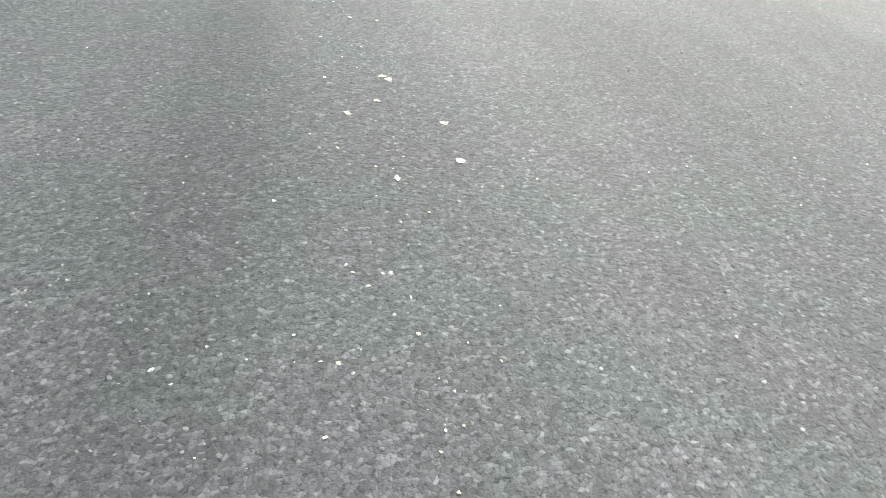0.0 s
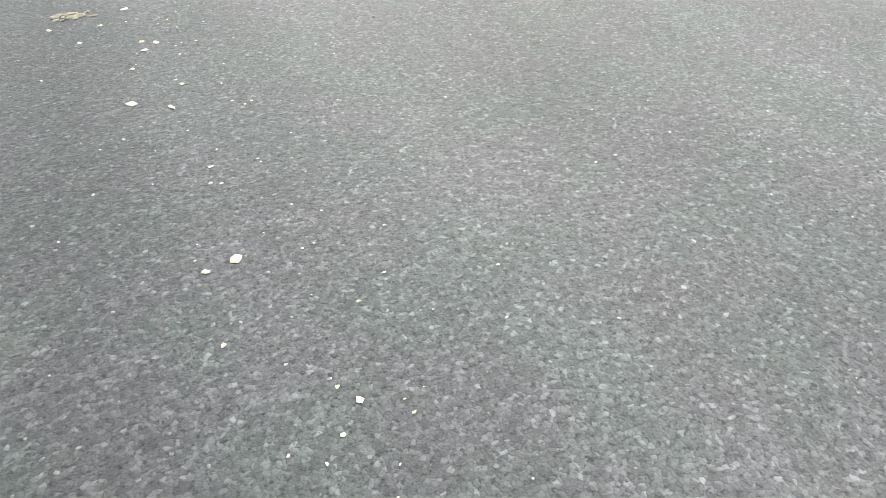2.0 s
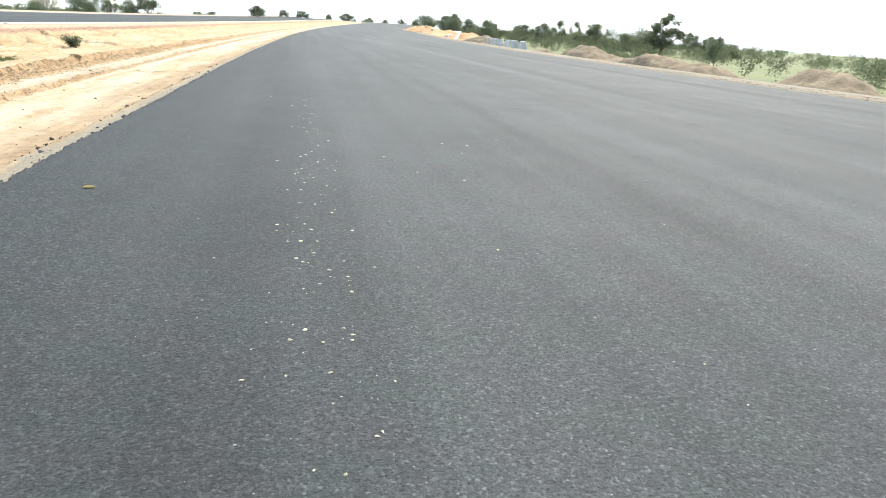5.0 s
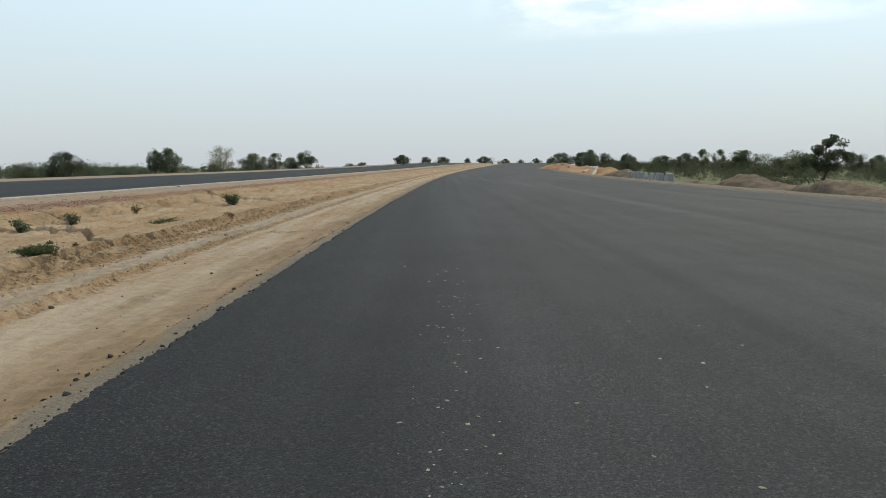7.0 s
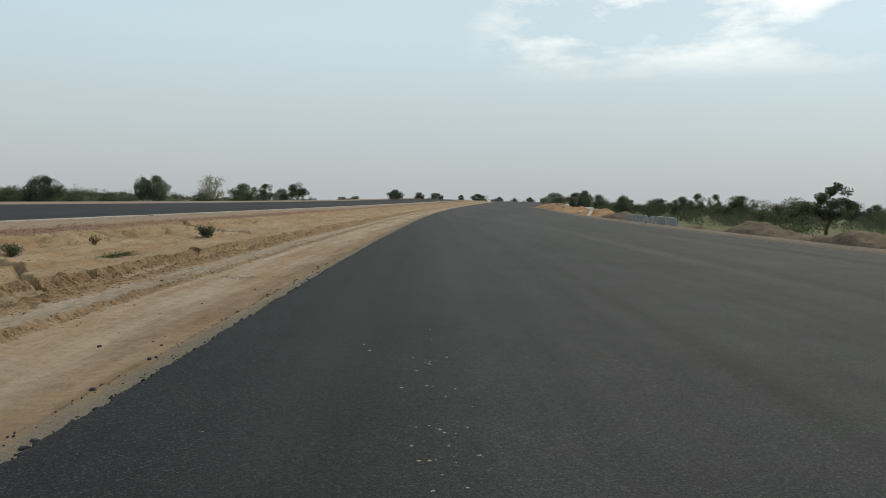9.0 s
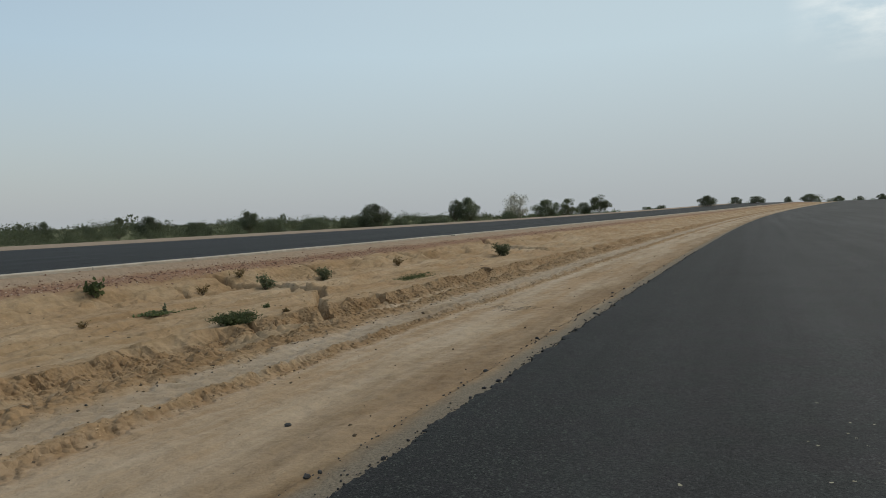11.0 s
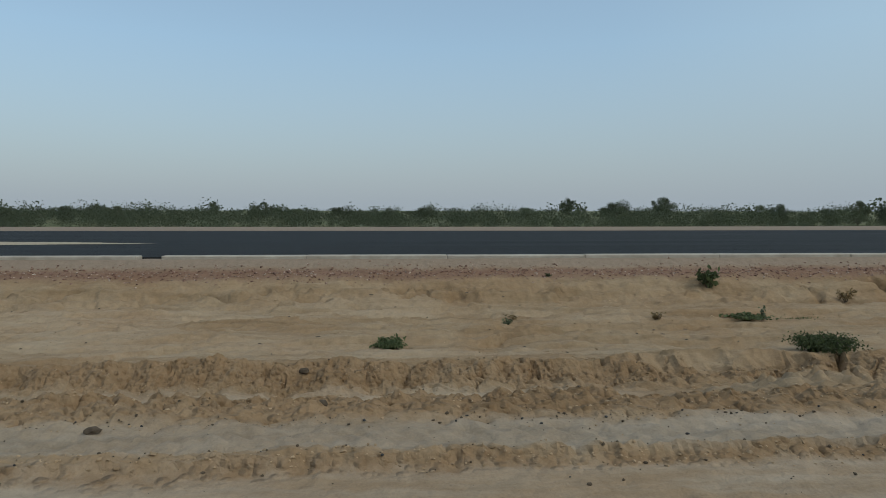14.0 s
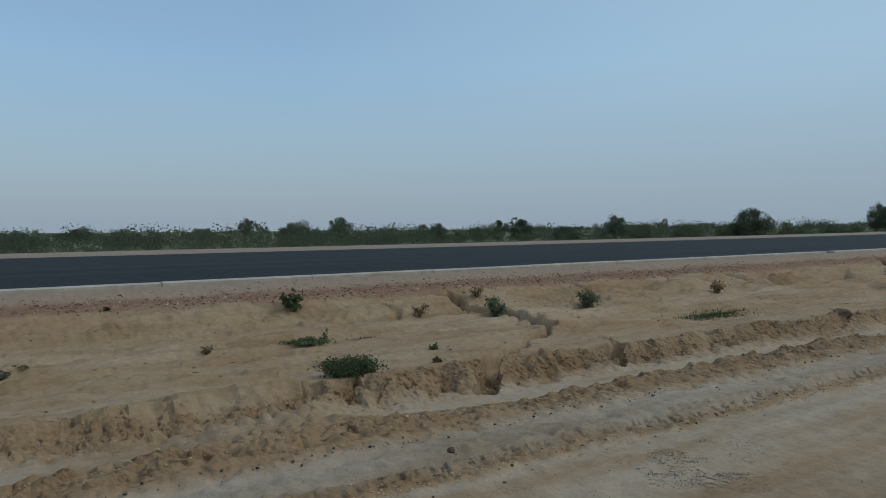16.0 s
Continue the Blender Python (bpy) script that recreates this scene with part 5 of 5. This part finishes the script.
def twigs(name, n, seed, label):
    g = np.random.default_rng(seed)
    y, u = g.uniform(-1, 30, n), g.uniform(-11.3, -6.4, n)
    a, long = g.random(n) * math.pi, g.uniform(0.02, 0.09, n)
    c = on_land(u, y) + (0, 0, 0.012)
    d = np.stack([np.cos(a), np.sin(a), g.normal(0, 0.06, n)], -1) * long[:, None] * 0.5
    e = np.stack([-np.sin(a), np.cos(a), 0 * a], -1) * 0.007
    up = np.array((0, 0, 0.012))
    v = np.stack([c - d - e, c - d + e, c - d + up, c + d - e, c + d + e, c + d + up], 1).reshape(-1, 3)
    f = np.array([(0, 3, 4, 1), (1, 4, 5, 2), (2, 5, 3, 0)])
    f = (f[None] + 6 * np.arange(n)[:, None, None]).reshape(-1, 4)
    return tagged(new(name, mesh_from(name, v, f, BARK)), label, "twigs", kind="stuff")


# dark slivers: dry litter, and the tiny shadows of the rough sand
twigs("twig_shade_dashes", 130, 77, "dark twigs standing in for tiny shadows and leaf bits on the sandy median")


# ---------------- stones, leaf, sand ----------------
def rock(x, y, r, flat, mat, name, label, category, seed, group=""):
    bm = bmesh.new()
    bmesh.ops.create_icosphere(bm, subdivisions=2, radius=1)
    for v in bm.verts:
        v.co *= 1 + 0.35 * noise.noise(v.co * 1.6 + Vector((seed * 3.1, 0, 0))) + 0.12 * noise.noise(v.co * 4 + Vector((seed, 5, 0)))
    bmesh.ops.scale(bm, vec=(r, r * 0.8, r * flat), verts=bm.verts)
    me = bpy.data.meshes.new(name)
    bm.to_mesh(me)
    bm.free()
    me.materials.append(mat)
    ob = new(name, me)
    ob.matrix_basis = pose(x, y, height(x, y) + r * flat * 0.35, 0, 0, seed * 47)
    return tagged(ob, label, category, group)


rock(-6.05, 7.85, 0.065, 0.5, STONE, "stone", "dark stone on the lip of the cut bank", "stone", 1)
rock(-2.6, 7.18, 0.052, 0.35, STONE, "clod", "flat dark clod on the tyre-marked earth", "clod", 2)
rock(-1.95, 7.03, 0.03, 0.7, STONE, "clod", "small dark clod on the pale shelf", "clod", 3)
rock(-2.95, 8.45, 0.04, 0.7, STONE, "clod", "small dark clod on the berm", "clod", 4)
rock(-1.13, 9.0, 0.022, 0.7, CRUMB, "clod", "black asphalt crumb on the pale shelf", "clod", 5)
rock(-2.37, 13.2, 0.028, 0.8, STONE, "clod", "small dark clod on tyre-marked earth", "clod", 6)
rock(-5.95, 24.1, 0.17, 0.6, DAMP, "clod", "dark slumped clod in the cut bank", "clod", 8)

leaf_bm = bmesh.new()
rim = [leaf_bm.verts.new((0.035 * math.cos(a) * (1 + 0.12 * math.cos(3 * a)), 0.024 * math.sin(a), 0.004 + 0.008 * abs(math.sin(a)))) for a in np.linspace(0, 2 * math.pi, 14, endpoint=False)]
mid_v = leaf_bm.verts.new((0, 0, 0.002))
for i in range(14):
    leaf_bm.faces.new((rim[i], rim[(i + 1) % 14], mid_v))
leaf_me = bpy.data.meshes.new("fallen_leaf")
leaf_bm.to_mesh(leaf_me)
leaf_bm.free()
leaf_me.materials.append(YELLOW)
leaf_ob = new("fallen_leaf", leaf_me)
leaf_ob.matrix_basis = pose(0.541, 2.85, 0.0, 0, 0, 8)
tagged(leaf_ob, "curled yellow leaf lying on the dark asphalt", "leaf")


def spill(name, x0, y0, long, wide, z_at, mat, label, seed):
    """A thin irregular layer of sand on the far asphalt."""
    a = np.linspace(0, 2 * math.pi, 60, endpoint=False)
    r = 1 + 0.5 * fbm(np.cos(a) * 1.5 + 3, np.sin(a) * 1.5 + seed, 90 + seed, 4)
    outer = np.stack([x0 + wide * 0.5 * r * np.cos(a), y0 + long * 0.5 * r * np.sin(a)], -1)
    inner = np.stack([x0 + wide * 0.38 * r * np.cos(a), y0 + long * 0.42 * r * np.sin(a)], -1)
    v = np.r_[np.c_[outer, [z_at(p[0]) + 0.001 for p in outer]], np.c_[inner, [z_at(p[0]) + 0.009 for p in inner]], [[x0, y0, z_at(x0) + 0.014]]]
    f = [(i, (i + 1) % 60, 60 + i) for i in range(60)] + [((i + 1) % 60, 60 + (i + 1) % 60, 60 + i) for i in range(60)] + [(60 + i, 60 + (i + 1) % 60, 120) for i in range(60)]
    return tagged(new(name, mesh_from(name, v, f, mat)), label, "sand", kind="stuff")


spill("spilled_sand", -17.8, -4.2, 11.0, 1.5, lambda x: 0.125 + (-12.9 - x) / 15 * 0.115, SAND, "thin streak of pale sand spilled on the far asphalt", 2)


# ---------------- beside the outer verge ----------------
def heap_height(x0, y0, long, wide, tall, seed, X, Y):
    A, Bv = (X - x0) / (wide * 0.5), (Y - y0) / (long * 0.5)
    r = np.hypot(A, Bv) + 0.22 * fbm(X * 0.5, Y * 0.5, seed, 4)
    top = np.minimum(np.clip(1.05 - r, 0, 1) * 1.5, 0.8 + 0.15 * np.clip(1.05 - r, 0, 1))
    hgt = top * tall * (1 + 0.6 * fbm(X * 0.5, Y * 0.4, seed + 5, 4)) + 0.16 * fbm(X * 2.5, Y * 2.5, seed + 9, 4, 0.6)
    return land(X - bend(Y), Y) + np.where(np.maximum(np.abs(A), np.abs(Bv)) > 0.97, -0.3, hgt - 0.06)


def heap(x0, y0, long, wide, tall, mat, label, seed, rows=44, cols=26):
    """A dumped heap of earth, its skirt sunk into the ground."""
    X, Y = np.meshgrid(x0 + np.linspace(-1, 1, cols) * wide * 0.5, y0 + np.linspace(-1, 1, rows) * long * 0.5)
    Z = heap_height(x0, y0, long, wide, tall, seed, X, Y)
    idx = np.arange(X.size).reshape(X.shape)
    q = np.stack([idx[:-1, :-1], idx[:-1, 1:], idx[1:, 1:], idx[1:, :-1]], -1).reshape(-1, 4)
    return tagged(new("earth_heap", mesh_from("earth_heap", np.stack([X, Y, Z], -1).reshape(-1, 3), q, mat, True)), label, "earth heap", "earth heaps along the outer verge")


heap(18.6, 26.0, 9.5, 4.2, 1.12, HEAP, "brown heap of dumped earth beside the verge", 201)
heap(19.0, 35.5, 10.0, 4.4, 0.98, HEAP, "brown heap of dumped earth with a soft crest", 202)
heap(18.9, 17.5, 6.0, 4.0, 0.9, HEAP, "low brown heap of dumped earth", 203)
heap(20.0, 46.0, 7.0, 4.0, 0.8, HEAP, "low brown heap of earth behind concrete panels", 204)
BANK = (27.0, 118.0, 56.0, 13.0, 1.35)
heap(*BANK, ORANGE, "long bank of orange earth by the road", 205, 60, 30)
heap(20.0, 64.0, 12.0, 4.5, 1.0, HEAP, "low earth heap past the concrete panels", 206)

panel_mesh = bpy.data.meshes.new("concrete_panel")
bm_panel = chamfer_box((0.14, 1.2, 0.72), 0.025)
bmesh.ops.translate(bm_panel, vec=(0, 0, 0.35), verts=bm_panel.verts)
bm_panel.to_mesh(panel_mesh)
bm_panel.free()
panel_mesh.materials.append(SLAB)
tilt = np.random.default_rng(5)
for k in range(10):
    y = 46.4 + 1.36 * k
    x = 17.1 + float(bend(y))
    ob = new("concrete_panel", panel_mesh)
    ob.matrix_basis = pose(x + 0.06 * float(tilt.normal()), y, height(x, y) - 0.02, 0, float(tilt.normal() * 9), float(tilt.normal() * 6) - 3)
    tagged(ob, "grey precast concrete panel standing on edge in a row", "panel", "concrete panels beside the verge")



def bank_z(x, y):
    return float(heap_height(*BANK, 205, np.array([x]), np.array([y]))[0])


for xa, ya, xb, yb in ((25.5, 131.0, 23.0, 118.0), (25.9, 126.0, 23.0, 112.0), (26.2, 110.0, 23.2, 101.0), (25.9, 104.0, 23.4, 96.0)):
    za, zb = bank_z(xa, ya) + 0.12, bank_z(xb, yb) + 0.12
    bm = chamfer_box((0.45, math.dist((xa, ya, za), (xb, yb, zb)), 0.4), 0.04)
    me = bpy.data.meshes.new("drain_chute")
    bm.to_mesh(me)
    bm.free()
    me.materials.append(CONCRETE)
    ob = new("drain_chute", me)
    ob.matrix_basis = pose((xa + xb) / 2, (ya + yb) / 2, (za + zb) / 2, math.degrees(math.atan2(za - zb, math.hypot(xa - xb, ya - yb))), 0, -math.degrees(math.atan2(xa - xb, ya - yb)))
    tagged(ob, "pale concrete drain chute laid down the earth bank", "drain chute", "drain chutes on the bank")
for x, y in ((26.6, 129.0), (27.6, 113.5)):
    me = bpy.data.meshes.new("parapet")
    bm = chamfer_box((1.3, 1.0, 0.6), 0.05)
    bm.to_mesh(me)
    bm.free()
    me.materials.append(WHITEWASH)
    ob = new("parapet", me)
    ob.matrix_basis = pose(x, y, bank_z(x, y) + 0.24, 0, 0, 6)
    tagged(ob, "small white-painted parapet block on the earth bank", "parapet", "parapets on the bank")
